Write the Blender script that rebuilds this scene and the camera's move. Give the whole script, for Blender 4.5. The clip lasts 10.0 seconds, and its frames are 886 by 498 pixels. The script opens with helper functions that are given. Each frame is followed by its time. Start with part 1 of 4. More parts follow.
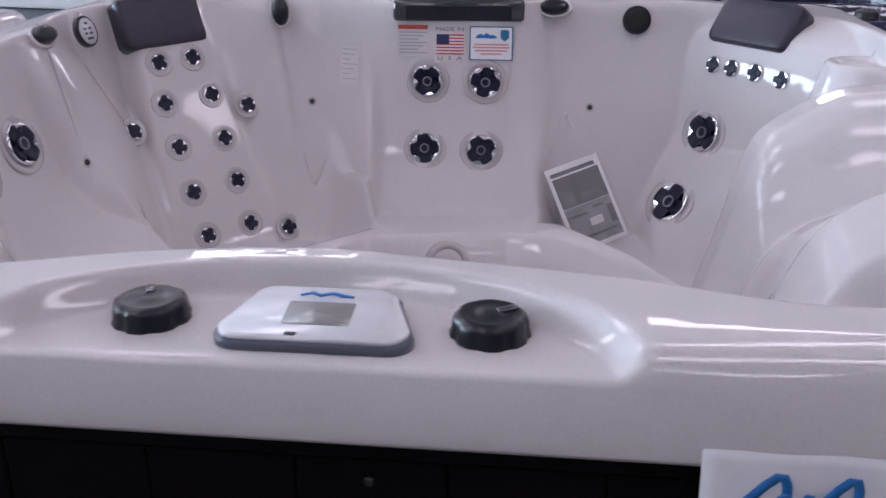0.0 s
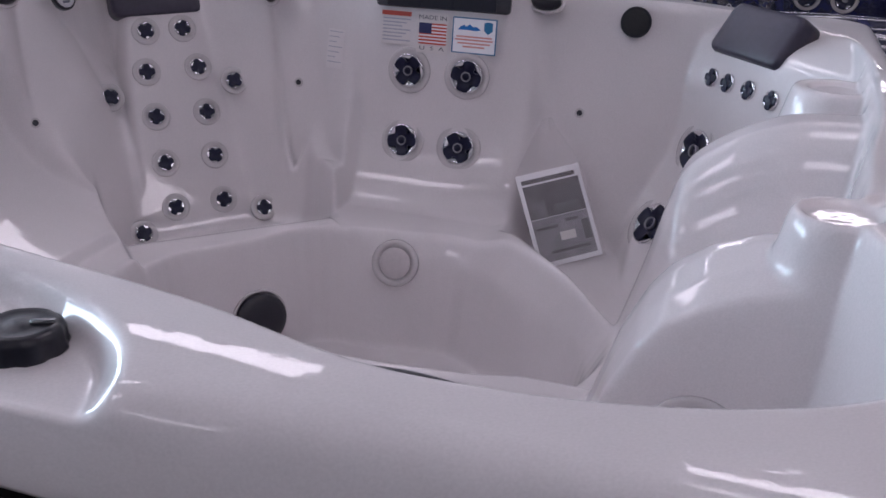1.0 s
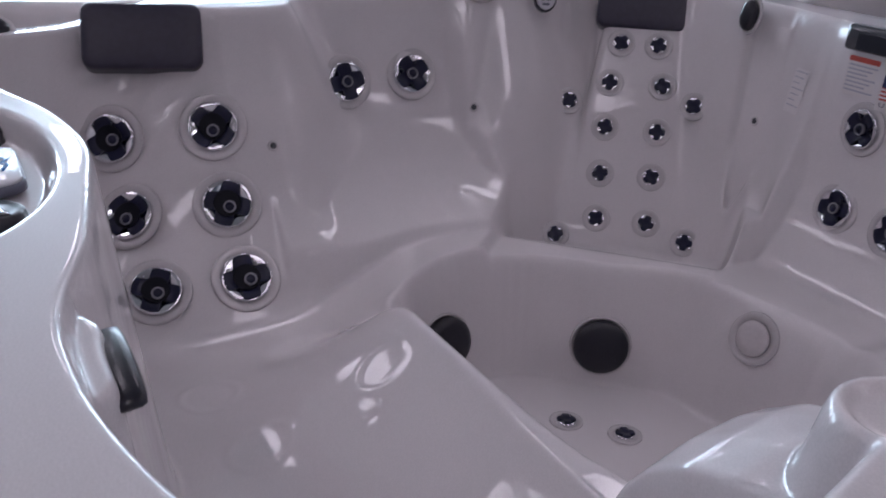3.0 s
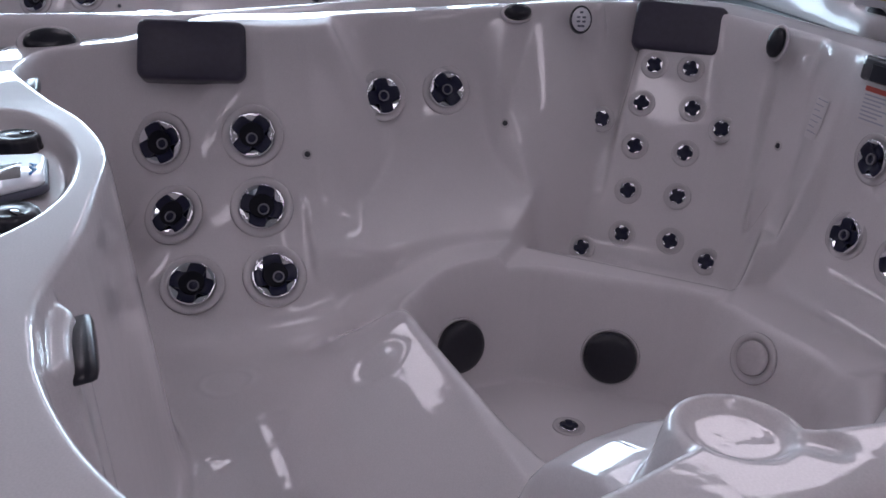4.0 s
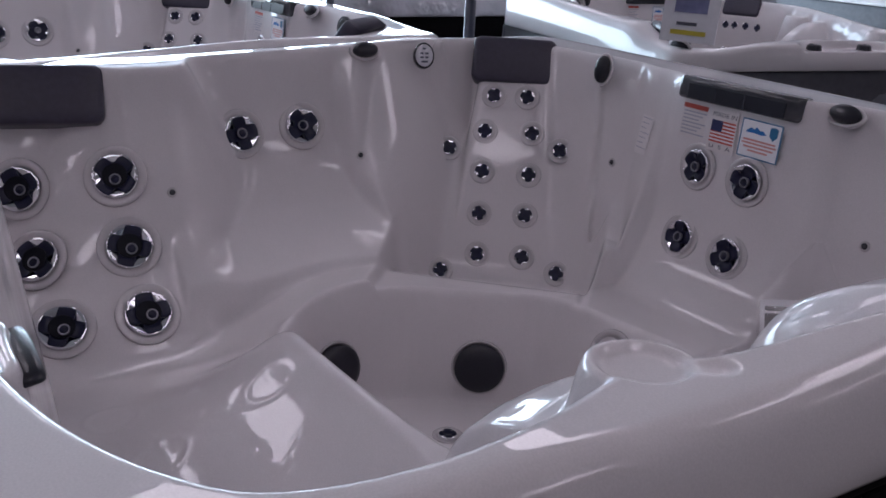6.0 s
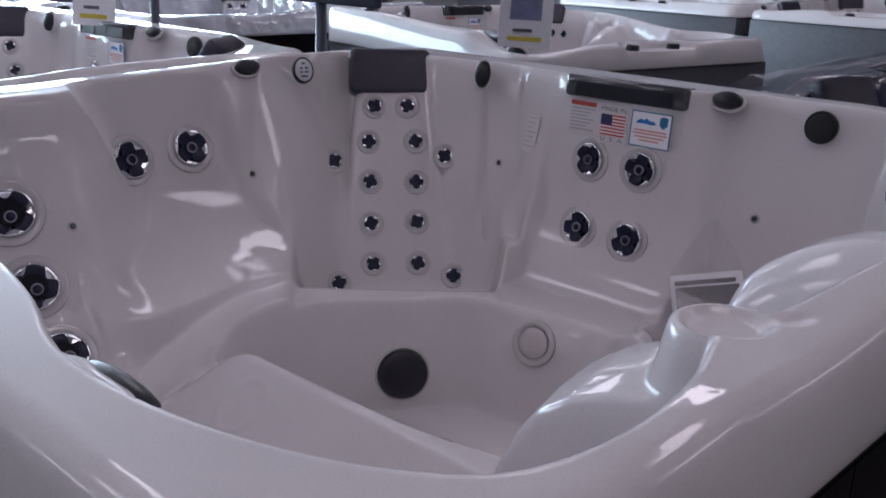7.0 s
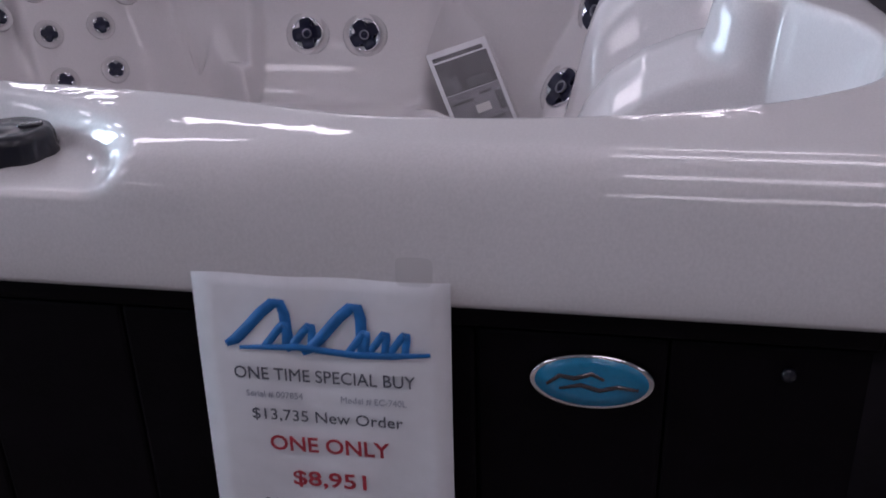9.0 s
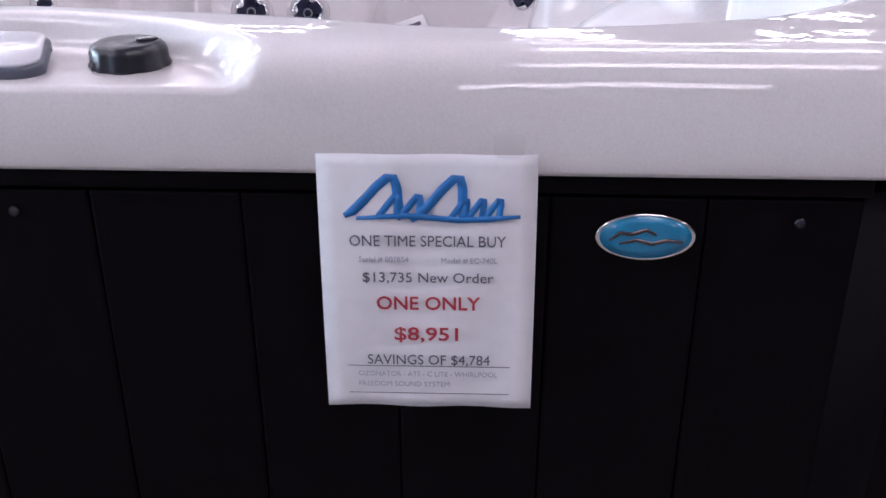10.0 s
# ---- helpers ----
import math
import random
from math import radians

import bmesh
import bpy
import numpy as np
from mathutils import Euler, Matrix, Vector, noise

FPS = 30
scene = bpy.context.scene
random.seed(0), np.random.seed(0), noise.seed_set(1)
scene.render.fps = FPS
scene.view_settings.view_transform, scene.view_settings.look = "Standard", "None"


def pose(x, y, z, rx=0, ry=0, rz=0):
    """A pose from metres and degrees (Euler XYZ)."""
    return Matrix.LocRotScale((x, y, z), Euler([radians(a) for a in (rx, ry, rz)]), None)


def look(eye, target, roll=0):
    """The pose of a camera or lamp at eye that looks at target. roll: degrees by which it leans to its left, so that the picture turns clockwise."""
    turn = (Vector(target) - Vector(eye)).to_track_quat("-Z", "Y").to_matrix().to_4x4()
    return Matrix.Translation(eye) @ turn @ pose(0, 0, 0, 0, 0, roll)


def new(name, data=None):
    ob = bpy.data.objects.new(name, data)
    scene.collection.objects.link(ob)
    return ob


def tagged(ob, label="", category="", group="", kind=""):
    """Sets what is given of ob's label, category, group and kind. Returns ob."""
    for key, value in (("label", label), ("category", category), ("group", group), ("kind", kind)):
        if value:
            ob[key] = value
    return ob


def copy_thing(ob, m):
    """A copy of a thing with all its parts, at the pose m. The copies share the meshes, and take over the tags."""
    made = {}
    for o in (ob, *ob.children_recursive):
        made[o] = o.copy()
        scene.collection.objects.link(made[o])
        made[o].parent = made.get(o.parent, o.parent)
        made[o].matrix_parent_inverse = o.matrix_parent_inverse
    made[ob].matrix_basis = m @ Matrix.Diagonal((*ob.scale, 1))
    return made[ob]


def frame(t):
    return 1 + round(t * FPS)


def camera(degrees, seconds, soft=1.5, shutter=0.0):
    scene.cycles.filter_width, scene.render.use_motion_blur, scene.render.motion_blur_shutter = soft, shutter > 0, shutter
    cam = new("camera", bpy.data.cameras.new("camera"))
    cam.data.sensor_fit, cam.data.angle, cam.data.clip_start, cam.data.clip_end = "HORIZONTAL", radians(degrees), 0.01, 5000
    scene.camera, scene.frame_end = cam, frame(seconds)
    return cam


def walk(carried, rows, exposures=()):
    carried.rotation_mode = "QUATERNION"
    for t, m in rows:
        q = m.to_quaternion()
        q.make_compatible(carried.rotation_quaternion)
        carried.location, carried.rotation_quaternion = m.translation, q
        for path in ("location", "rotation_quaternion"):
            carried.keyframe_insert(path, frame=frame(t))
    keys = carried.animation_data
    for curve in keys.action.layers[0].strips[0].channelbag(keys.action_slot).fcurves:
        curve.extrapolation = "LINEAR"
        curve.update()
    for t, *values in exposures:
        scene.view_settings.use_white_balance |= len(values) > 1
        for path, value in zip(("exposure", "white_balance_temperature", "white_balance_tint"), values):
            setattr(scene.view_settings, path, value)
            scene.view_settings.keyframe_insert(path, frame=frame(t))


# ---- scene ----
cam = camera(49.7, 10.0, 1.6, 0.15)
PATH = [
    (0, (-0.153, -0.79, 1.302), (-0.362, 1.062, 0.576), -0.1),
    (0.3, (0.009, -0.694, 1.304), (-0.266, 1.152, 0.586), -0.1),
    (0.5, (0.134, -0.624, 1.313), (-0.232, 1.206, 0.595), -1.3),
    (0.7, (0.247, -0.596, 1.294), (-0.191, 1.223, 0.586), 0.5),
    (1, (0.4, -0.533, 1.296), (-0.163, 1.231, 0.541), 2.2),
    (1.5, (0.589, -0.342, 1.302), (-0.202, 1.356, 0.601), 3.3),
    (2, (0.732, -0.183, 1.307), (-0.407, 1.307, 0.612), 3.6),
    (2.5, (0.843, -0.041, 1.339), (-0.589, 1.16, 0.627), 3.2),
    (3, (0.94, 0.065, 1.297), (-0.682, 0.947, 0.527), 3.3),
    (3.2, (0.996, 0.108, 1.342), (-0.656, 0.872, 0.513), 3.7),
    (4.5, (1.154, 0.185, 1.374), (-0.561, 0.881, 0.615), 3.4),
    (5, (1.185, 0.147, 1.353), (-0.522, 0.892, 0.623), 2.5),
    (5.5, (1.208, 0.08, 1.342), (-0.44, 0.987, 0.662), 2.3),
    (5.7, (1.205, 0.065, 1.341), (-0.412, 1.024, 0.659), 2.6),
    (6.8, (1.07, -0.178, 1.299), (-0.339, 1.132, 0.754), 3.2),
    (7, (1.006, -0.254, 1.295), (-0.305, 1.135, 0.7), 2.0),
    (7.5, (0.843, -0.347, 1.253), (-0.297, 1.156, 0.587), -0.3),
    (8, (0.654, -0.471, 1.245), (-0.222, 1.168, 0.504), -3.3),
    (8.5, (0.483, -0.604, 1.186), (-0.053, 1.15, 0.389), -2.0),
    (9, (0.337, -0.658, 1.15), (0.003, 1.118, 0.294), -1.8),
    (9.5, (0.204, -0.794, 1.106), (0.132, 0.994, 0.213), 0.9),
    (10, (0.164, -0.878, 1.111), (0.086, 0.933, 0.266), -0.1),
]
EXPOSURES = [(0, -0.48), (0.5, -0.60), (1.0, -0.80), (1.5, -0.95), (2.5, -1.08), (4.5, -1.36), (5.5, -1.36), (7.0, -1.22), (7.5, -1.18), (8.0, -1.14), (8.5, -1.06), (9.0, -0.87), (9.5, -0.44), (10.0, 0.20)]
walk(cam, [(t, look(eye, target, roll)) for t, eye, target, roll in PATH], EXPOSURES)

# ---- light ----
world = bpy.data.worlds.new("world")
scene.world = world
world.use_nodes = True
WN = world.node_tree
WN.nodes.clear()
sky = WN.nodes.new("ShaderNodeTexSky")
sky.sky_type, sky.sun_disc = "NISHITA", False
sky.sun_elevation, sky.sun_rotation = radians(40), radians(60)
wbg = WN.nodes.new("ShaderNodeBackground")
wbg.inputs["Strength"].default_value = 0.15
wout = WN.nodes.new("ShaderNodeOutputWorld")
WN.links.new(sky.outputs[0], wbg.inputs[0])
WN.links.new(wbg.outputs[0], wout.inputs[0])
TROFFER_GLOW, WINDOW_WATTS = 9.9, 1850.0
CEILING = 3.05
RX0, RX1, RY0, RY1 = -9.5, 6.5, -6.0, 11.0


def area(name, m, sx, sy, watts, colour):
    d = bpy.data.lights.new(name, "AREA")
    d.shape, d.size, d.size_y, d.energy, d.color = "RECTANGLE", sx, sy, watts, colour
    ob = new(name, d)
    ob.matrix_world = m
    return ob


area("window_daylight", look((RX0 + 0.1, 2.5, 1.6), (0, 2.5, 1.3)), 9.0, 2.2, WINDOW_WATTS, (0.62, 0.80, 1.0))


# ---- materials ----
def material(name, colour, rough=0.5, metal=0.0, coat=0.0, emit=0.0, grain=0.0, scale=40.0, bump=0.0, bump_scale=60.0, stain=0.0, stain_scale=3.0, coat_rough=0.03, bump_dist=0.002, spec=0.5):
    m = bpy.data.materials.new(name)
    m.use_nodes = True
    t = m.node_tree
    b = t.nodes["Principled BSDF"]
    b.inputs["Base Color"].default_value = (*colour, 1)
    b.inputs["Roughness"].default_value = rough
    b.inputs["Metallic"].default_value = metal
    b.inputs["Coat Weight"].default_value = coat
    b.inputs["Coat Roughness"].default_value = coat_rough
    b.inputs["Specular IOR Level"].default_value = spec
    co = t.nodes.new("ShaderNodeTexCoord")

    def noise_at(sc, detail=3.0):
        n = t.nodes.new("ShaderNodeTexNoise")
        n.inputs["Scale"].default_value, n.inputs["Detail"].default_value = sc, detail
        t.links.new(co.outputs["Object"], n.inputs["Vector"])
        return n

    def shade(source, amount, previous):
        r = t.nodes.new("ShaderNodeMapRange")
        r.inputs[1].default_value, r.inputs[2].default_value = 0.3, 0.7
        r.inputs[3].default_value, r.inputs[4].default_value = 1 - amount, 1 + amount * 0.6
        t.links.new(source.outputs["Fac"], r.inputs[0])
        v = t.nodes.new("ShaderNodeVectorMath")
        v.operation = "SCALE"
        if previous is None:
            v.inputs[0].default_value = colour
        else:
            t.links.new(previous.outputs[0], v.inputs[0])
        t.links.new(r.outputs[0], v.inputs["Scale"])
        return v

    last = None
    if grain:
        last = shade(noise_at(scale), grain, last)
    if stain:
        last = shade(noise_at(stain_scale, 5.0), stain, last)
    if last:
        t.links.new(last.outputs[0], b.inputs["Base Color"])
    if bump:
        n = noise_at(bump_scale, 2.0)
        k = t.nodes.new("ShaderNodeBump")
        k.inputs["Strength"].default_value, k.inputs["Distance"].default_value = bump, bump_dist
        t.links.new(n.outputs["Fac"], k.inputs["Height"])
        t.links.new(k.outputs[0], b.inputs["Normal"])
        if coat:
            t.links.new(k.outputs[0], b.inputs["Coat Normal"])
    if emit:
        b.inputs["Emission Color"].default_value = (*colour, 1)
        b.inputs["Emission Strength"].default_value = emit
    return m


def glass(name, colour=(1, 1, 1), rough=0.02, alpha=0.25):
    """Clear thin film: mostly lets light through, with a glossy skin."""
    m = bpy.data.materials.new(name)
    m.use_nodes = True
    b = m.node_tree.nodes["Principled BSDF"]
    b.inputs["Base Color"].default_value = (*colour, 1)
    b.inputs["Roughness"].default_value = rough
    b.inputs["Alpha"].default_value = alpha
    return m


ACRYLIC = material("pearl_acrylic", (0.69, 0.655, 0.665), 0.40, 0, 0.9, grain=0.06, scale=380, stain=0.03, stain_scale=5, bump=0.105, bump_scale=27, coat_rough=0.008, bump_dist=0.0035, spec=0.15)
FLANGE = material("jet_flange", (0.56, 0.53, 0.54), 0.22, 0, 0.6, grain=0.04, scale=300)
BLACK = material("black_plastic", (0.009, 0.009, 0.017), 0.30, 0, 0.08, grain=0.3, scale=200, bump=0.1, bump_scale=300)
NAVY = material("jet_navy", (0.006, 0.007, 0.030), 0.34, 0, 0.05, grain=0.08, scale=90, spec=0.35)
SKIRT = material("cabinet_black", (0.0034, 0.0022, 0.0038), 0.5, grain=0.35, scale=30, bump=0.25, bump_scale=120, stain=0.25, stain_scale=4, spec=0.07)
CHROME = material("chrome", (0.80, 0.80, 0.83), 0.10, 1.0, grain=0.05, scale=90)
PILLOW = material("pillow_vinyl", (0.028, 0.024, 0.046), 0.42, 0, 0.12, grain=0.15, scale=80, bump=0.3, bump_scale=380)
SMOKE = material("smoked_plastic", (0.045, 0.045, 0.055), 0.15, 0, 0.6, grain=0.15, scale=60)
NOZZLE = material("nozzle_grey", (0.26, 0.26, 0.30), 0.25, 0.3, 0.3)
LENS = material("light_lens", (0.56, 0.52, 0.53), 0.16, 0, 0.6, grain=0.05, scale=100)
GRILLE = material("speaker_grille", (0.010, 0.010, 0.012), 0.6, bump=0.9, bump_scale=900)
PAPER = material("paper", (0.80, 0.79, 0.83), 0.65, grain=0.03, scale=60, bump=0.25, bump_scale=9, bump_dist=0.006)
INK = material("grey_ink", (0.10, 0.10, 0.13), 0.6)
PALE_INK = material("pale_ink", (0.38, 0.38, 0.45), 0.6)
RED_INK = material("red_ink", (0.42, 0.03, 0.05), 0.6)
BLUE_INK = material("blue_ink", (0.012, 0.16, 0.47), 0.5, grain=0.15, scale=90)
BADGE_BLUE = material("badge_blue", (0.01, 0.22, 0.42), 0.25, 0, 0.5, grain=0.08, scale=200)
STICKER = material("sticker_white", (0.80, 0.79, 0.82), 0.35, 0, 0.3)
STICKER_BLUE = material("sticker_blue", (0.02, 0.15, 0.30), 0.4)
FLAG_BLUE = material("flag_blue", (0.02, 0.025, 0.10), 0.4)
STICKER_PRINT = material("sticker_print", (0.62, 0.28, 0.26), 0.4)
STICKER_RED = material("sticker_red", (0.50, 0.07, 0.05), 0.4)
STICKER_CLEAR = material("sticker_pale", (0.66, 0.62, 0.62), 0.35, 0, 0.3)
LABEL_FILM = material("label_film", (0.70, 0.665, 0.675), 0.35, 0, 0.6, coat_rough=0.02)
PANEL = material("panel_silver", (0.74, 0.74, 0.79), 0.22, 0, 0.5, grain=0.03, scale=80)
PANEL_EDGE = material("panel_edge", (0.10, 0.11, 0.15), 0.3)
SCREEN = material("screen_grey", (0.36, 0.36, 0.36), 0.12, 0, 0.6, grain=0.03, scale=60)
PHOTO = material("booklet_photo", (0.11, 0.10, 0.11), 0.3, 0, 0.5, grain=0.5, scale=14)
PHOTO_MID = material("booklet_photo_mid", (0.15, 0.14, 0.155), 0.3, 0, 0.5, grain=0.5, scale=22)
PHOTO_PALE = material("booklet_photo_pale", (0.24, 0.23, 0.25), 0.3, 0, 0.5, grain=0.3, scale=18)
FILM = glass("clear_film", (0.95, 0.93, 0.96), 0.06, 0.10)
FLOOR = material("floor_tile", (0.30, 0.27, 0.25), 0.35, grain=0.12, scale=20, stain=0.25, stain_scale=1.5, bump=0.1)
WALL = material("wall_grey", (0.16, 0.16, 0.18), 0.8, grain=0.08, scale=30, stain=0.1, stain_scale=0.8, bump=0.2, bump_scale=90)
WALL_PALE = material("wall_pale", (0.42, 0.42, 0.45), 0.8, grain=0.06, scale=30, stain=0.1, stain_scale=0.7, bump=0.2, bump_scale=90)
CEIL = material("ceiling_tile", (0.52, 0.49, 0.49), 0.9, grain=0.12, scale=90, bump=0.4, bump_scale=150)
METAL = material("frame_metal", (0.20, 0.17, 0.15), 0.45, 0.4, grain=0.1, scale=50)
TROFFER = material("troffer_diffuser", (1.0, 0.90, 1.04), 0.5, emit=TROFFER_GLOW)
PANE = glass("window_pane", (1, 1, 1), 0.0, 0.04)
GREY_BOX = material("grey_cabinet", (0.085, 0.085, 0.10), 0.5, grain=0.15, scale=25, bump=0.2, bump_scale=60)
WRAP = material("shrink_wrap", (0.50, 0.50, 0.55), 0.12, 0, 1.0, grain=0.25, scale=6, bump=0.8, bump_scale=9, bump_dist=0.03)
SIGN_DARK = material("sign_dark", (0.03, 0.04, 0.07), 0.35, grain=0.1, scale=20)
SIGN_BLUE = material("sign_blue", (0.03, 0.14, 0.33), 0.4)
YELLOW = material("yellow_print", (0.62, 0.50, 0.06), 0.5)


# ---- mesh helpers ----
def smooth(me):
    for p in me.polygons:
        p.use_smooth = True


def mesh_of(name, bm, mat, flat=False):
    me = bpy.data.meshes.new(name)
    bmesh.ops.recalc_face_normals(bm, faces=bm.faces[:])
    bm.to_mesh(me)
    bm.free()
    if not flat:
        smooth(me)
    me.materials.append(mat)
    return me


def part(name, bm, mat, parent=None, label="", flat=False, m=None):
    me = bm if isinstance(bm, bpy.types.Mesh) else mesh_of(name, bm, mat, flat)
    ob = new(name, me)
    if parent:
        ob.parent = parent
    if m is not None:
        ob.matrix_local = m
    return tagged(ob, label)


def box(bm, lo, hi, bevel=0.0):
    vs = [bm.verts.new((x, y, z)) for x in (lo[0], hi[0]) for y in (lo[1], hi[1]) for z in (lo[2], hi[2])]
    fs = [bm.faces.new([vs[i] for i in f]) for f in ((0, 1, 3, 2), (4, 6, 7, 5), (0, 4, 5, 1), (2, 3, 7, 6), (0, 2, 6, 4), (1, 5, 7, 3))]
    if bevel:
        es = {e for f in fs for e in f.edges}
        bmesh.ops.bevel(bm, geom=list(es), offset=bevel, segments=2, affect="EDGES", profile=0.5)
    return bm


def boxed(lo, hi, bevel=0.0):
    return box(bmesh.new(), lo, hi, bevel)


def lathe(profile, n=28, sx=1.0, sy=1.0, lobes=0, depth=0.0):
    """Turns (radius, height) pairs round z; lobes and depth scallop the outline."""
    bm = bmesh.new()
    rings, widest = [], max(p[0] for p in profile)
    for r, z in profile:
        ring = []
        for i in range(n):
            a = 2 * math.pi * i / n
            k = r * (1 - depth * (r / widest) ** 3 * max(0.0, math.cos(lobes * a)) ** 1.2) if lobes else r
            ring.append(bm.verts.new((k * math.cos(a) * sx, k * math.sin(a) * sy, z)))
        rings.append(ring)
    for a, b in zip(rings, rings[1:]):
        for i in range(n):
            bm.faces.new((a[i], a[(i + 1) % n], b[(i + 1) % n], b[i]))
    bm.faces.new(rings[-1])
    bm.faces.new(rings[0][::-1])
    return bm


def slab(outline, z0, z1, bevel=0.0):
    """A plate from an outline in the plane."""
    bm = bmesh.new()
    lo = [bm.verts.new((x, y, z0)) for x, y in outline]
    k = len(lo)
    cx, cy = sum(p[0] for p in outline) / k, sum(p[1] for p in outline) / k
    if bevel:
        f = [1 - bevel / max(1e-6, math.hypot(x - cx, y - cy)) for x, y in outline]
        mid = [bm.verts.new((x, y, z1 - bevel)) for x, y in outline]
        hi = [bm.verts.new((cx + (x - cx) * g, cy + (y - cy) * g, z1)) for (x, y), g in zip(outline, f)]
        layers = [lo, mid, hi]
    else:
        hi = [bm.verts.new((x, y, z1)) for x, y in outline]
        layers = [lo, hi]
    for a, b in zip(layers, layers[1:]):
        for i in range(k):
            bm.faces.new((a[i], a[(i + 1) % k], b[(i + 1) % k], b[i]))
    bm.faces.new(hi)
    bm.faces.new(lo[::-1])
    return bm


def round_rect(w, h, r, n=6, bow=0.0):
    out = []
    for cx, cy, a0 in ((w / 2 - r, h / 2 - r, 0), (-w / 2 + r, h / 2 - r, 90), (-w / 2 + r, -h / 2 + r, 180), (w / 2 - r, -h / 2 + r, 270)):
        for i in range(n + 1):
            a = radians(a0 + 90 * i / n)
            x, y = cx + r * math.cos(a), cy + r * math.sin(a)
            out.append((x, y + bow * (1 - (2 * x / w) ** 2)))
    return out


def stroke(points, width, z0, z1):
    """A ribbon of even thickness along a line of points."""
    bm = bmesh.new()
    pts = [Vector((x, y, 0)) for x, y in points]
    rows = []
    for i, p in enumerate(pts):
        d = (pts[min(i + 1, len(pts) - 1)] - pts[max(i - 1, 0)]).normalized()
        k = width / 2 * (0.55 if i in (0, len(pts) - 1) else 1)
        s = Vector((-d.y, d.x, 0)) * k
        rows.append([bm.verts.new(p + s + Vector((0, 0, z0))), bm.verts.new(p - s + Vector((0, 0, z0))), bm.verts.new(p - s + Vector((0, 0, z1))), bm.verts.new(p + s + Vector((0, 0, z1)))])
    for a, b in zip(rows, rows[1:]):
        for i in range(4):
            bm.faces.new((a[i], a[(i + 1) % 4], b[(i + 1) % 4], b[i]))
    bm.faces.new(rows[0][::-1])
    bm.faces.new(rows[-1])
    return bm


def words(text, size, mat, parent, m, name="lettering", bold=0.0, width=None):
    """Printed words as a thin mesh, centred at m, in its xy plane."""
    cu = bpy.data.curves.new(name, "FONT")
    cu.body, cu.size, cu.align_x, cu.align_y, cu.extrude, cu.offset, cu.resolution_u = text, size, "CENTER", "CENTER", 0.0002, bold, 3
    tmp = bpy.data.objects.new(name, cu)
    me = bpy.data.meshes.new_from_object(tmp)
    bpy.data.objects.remove(tmp)
    bpy.data.curves.remove(cu)
    if width:
        xs = [v.co.x for v in me.vertices]
        k = width / (max(xs) - min(xs))
        for v in me.vertices:
            v.co.x *= k
    me.materials.clear()
    me.materials.append(mat)
    me.name = name
    return part(name, me, mat, parent, m=m)


# ---- the tub shell: one height over the plan ----
X0, X1, Y0, Y1 = -1.497, 0.700, 0.0, 2.20


def poly_sd(X, Y, pts):
    """Distance to a closed outline, positive inside."""
    best = np.full(X.shape, 1e9)
    inside = np.zeros(X.shape, bool)
    for (ax, ay), (bx, by) in zip(pts, pts[1:] + pts[:1]):
        ex, ey = bx - ax, by - ay
        t = np.clip(((X - ax) * ex + (Y - ay) * ey) / (ex * ex + ey * ey), 0, 1)
        best = np.minimum(best, np.hypot(X - ax - t * ex, Y - ay - t * ey))
        cross = ((ay > Y) != (by > Y)) & (X < ex * (Y - ay) / (ey if ey else 1e-9) + ax)
        inside ^= cross
    return np.where(inside, best, -best)


def rounded(pts, n=5):
    """A closed Catmull-Rom curve through the corners."""
    out, k = [], len(pts)
    for i in range(k):
        p = [np.array(pts[(i + d) % k], float) for d in (-1, 0, 1, 2)]
        for j in range(n):
            t = j / n
            out.append(tuple(0.5 * (2 * p[1] + (p[2] - p[0]) * t + (2 * p[0] - 5 * p[1] + 4 * p[2] - p[3]) * t * t + (3 * p[1] - p[0] - 3 * p[2] + p[3]) * t ** 3)))
    return out


def smin(a, b, k):
    h = np.clip(0.5 + 0.5 * (b - a) / k, 0, 1)
    return b + (a - b) * h - k * h * (1 - h)


def smax(a, b, k):
    return -smin(-a, -b, k)


def step(x, a, b):
    t = np.clip((x - a) / (b - a), 0, 1)
    return t * t * (3 - 2 * t)


def mix(a, b, w):
    return a * (1 - w) + b * w


def curve(x, xs, ys):
    """A smooth line through the given pairs that never overshoots them."""
    xs, ys = np.array(xs, float), np.array(ys, float)
    d = np.diff(ys) / np.diff(xs)
    m = np.concatenate([[d[0]], np.where(d[1:] * d[:-1] > 0, 2 * d[1:] * d[:-1] / np.where(d[1:] + d[:-1] == 0, 1, d[1:] + d[:-1]), 0), [d[-1]]])
    i = np.clip(np.searchsorted(xs, x) - 1, 0, len(xs) - 2)
    w = xs[i + 1] - xs[i]
    t = np.clip((x - xs[i]) / w, 0, 1)
    return ys[i] * (1 + 2 * t) * (1 - t) ** 2 + ys[i + 1] * t * t * (3 - 2 * t) + w * (m[i] * t * (1 - t) ** 2 - m[i + 1] * t * t * (1 - t))


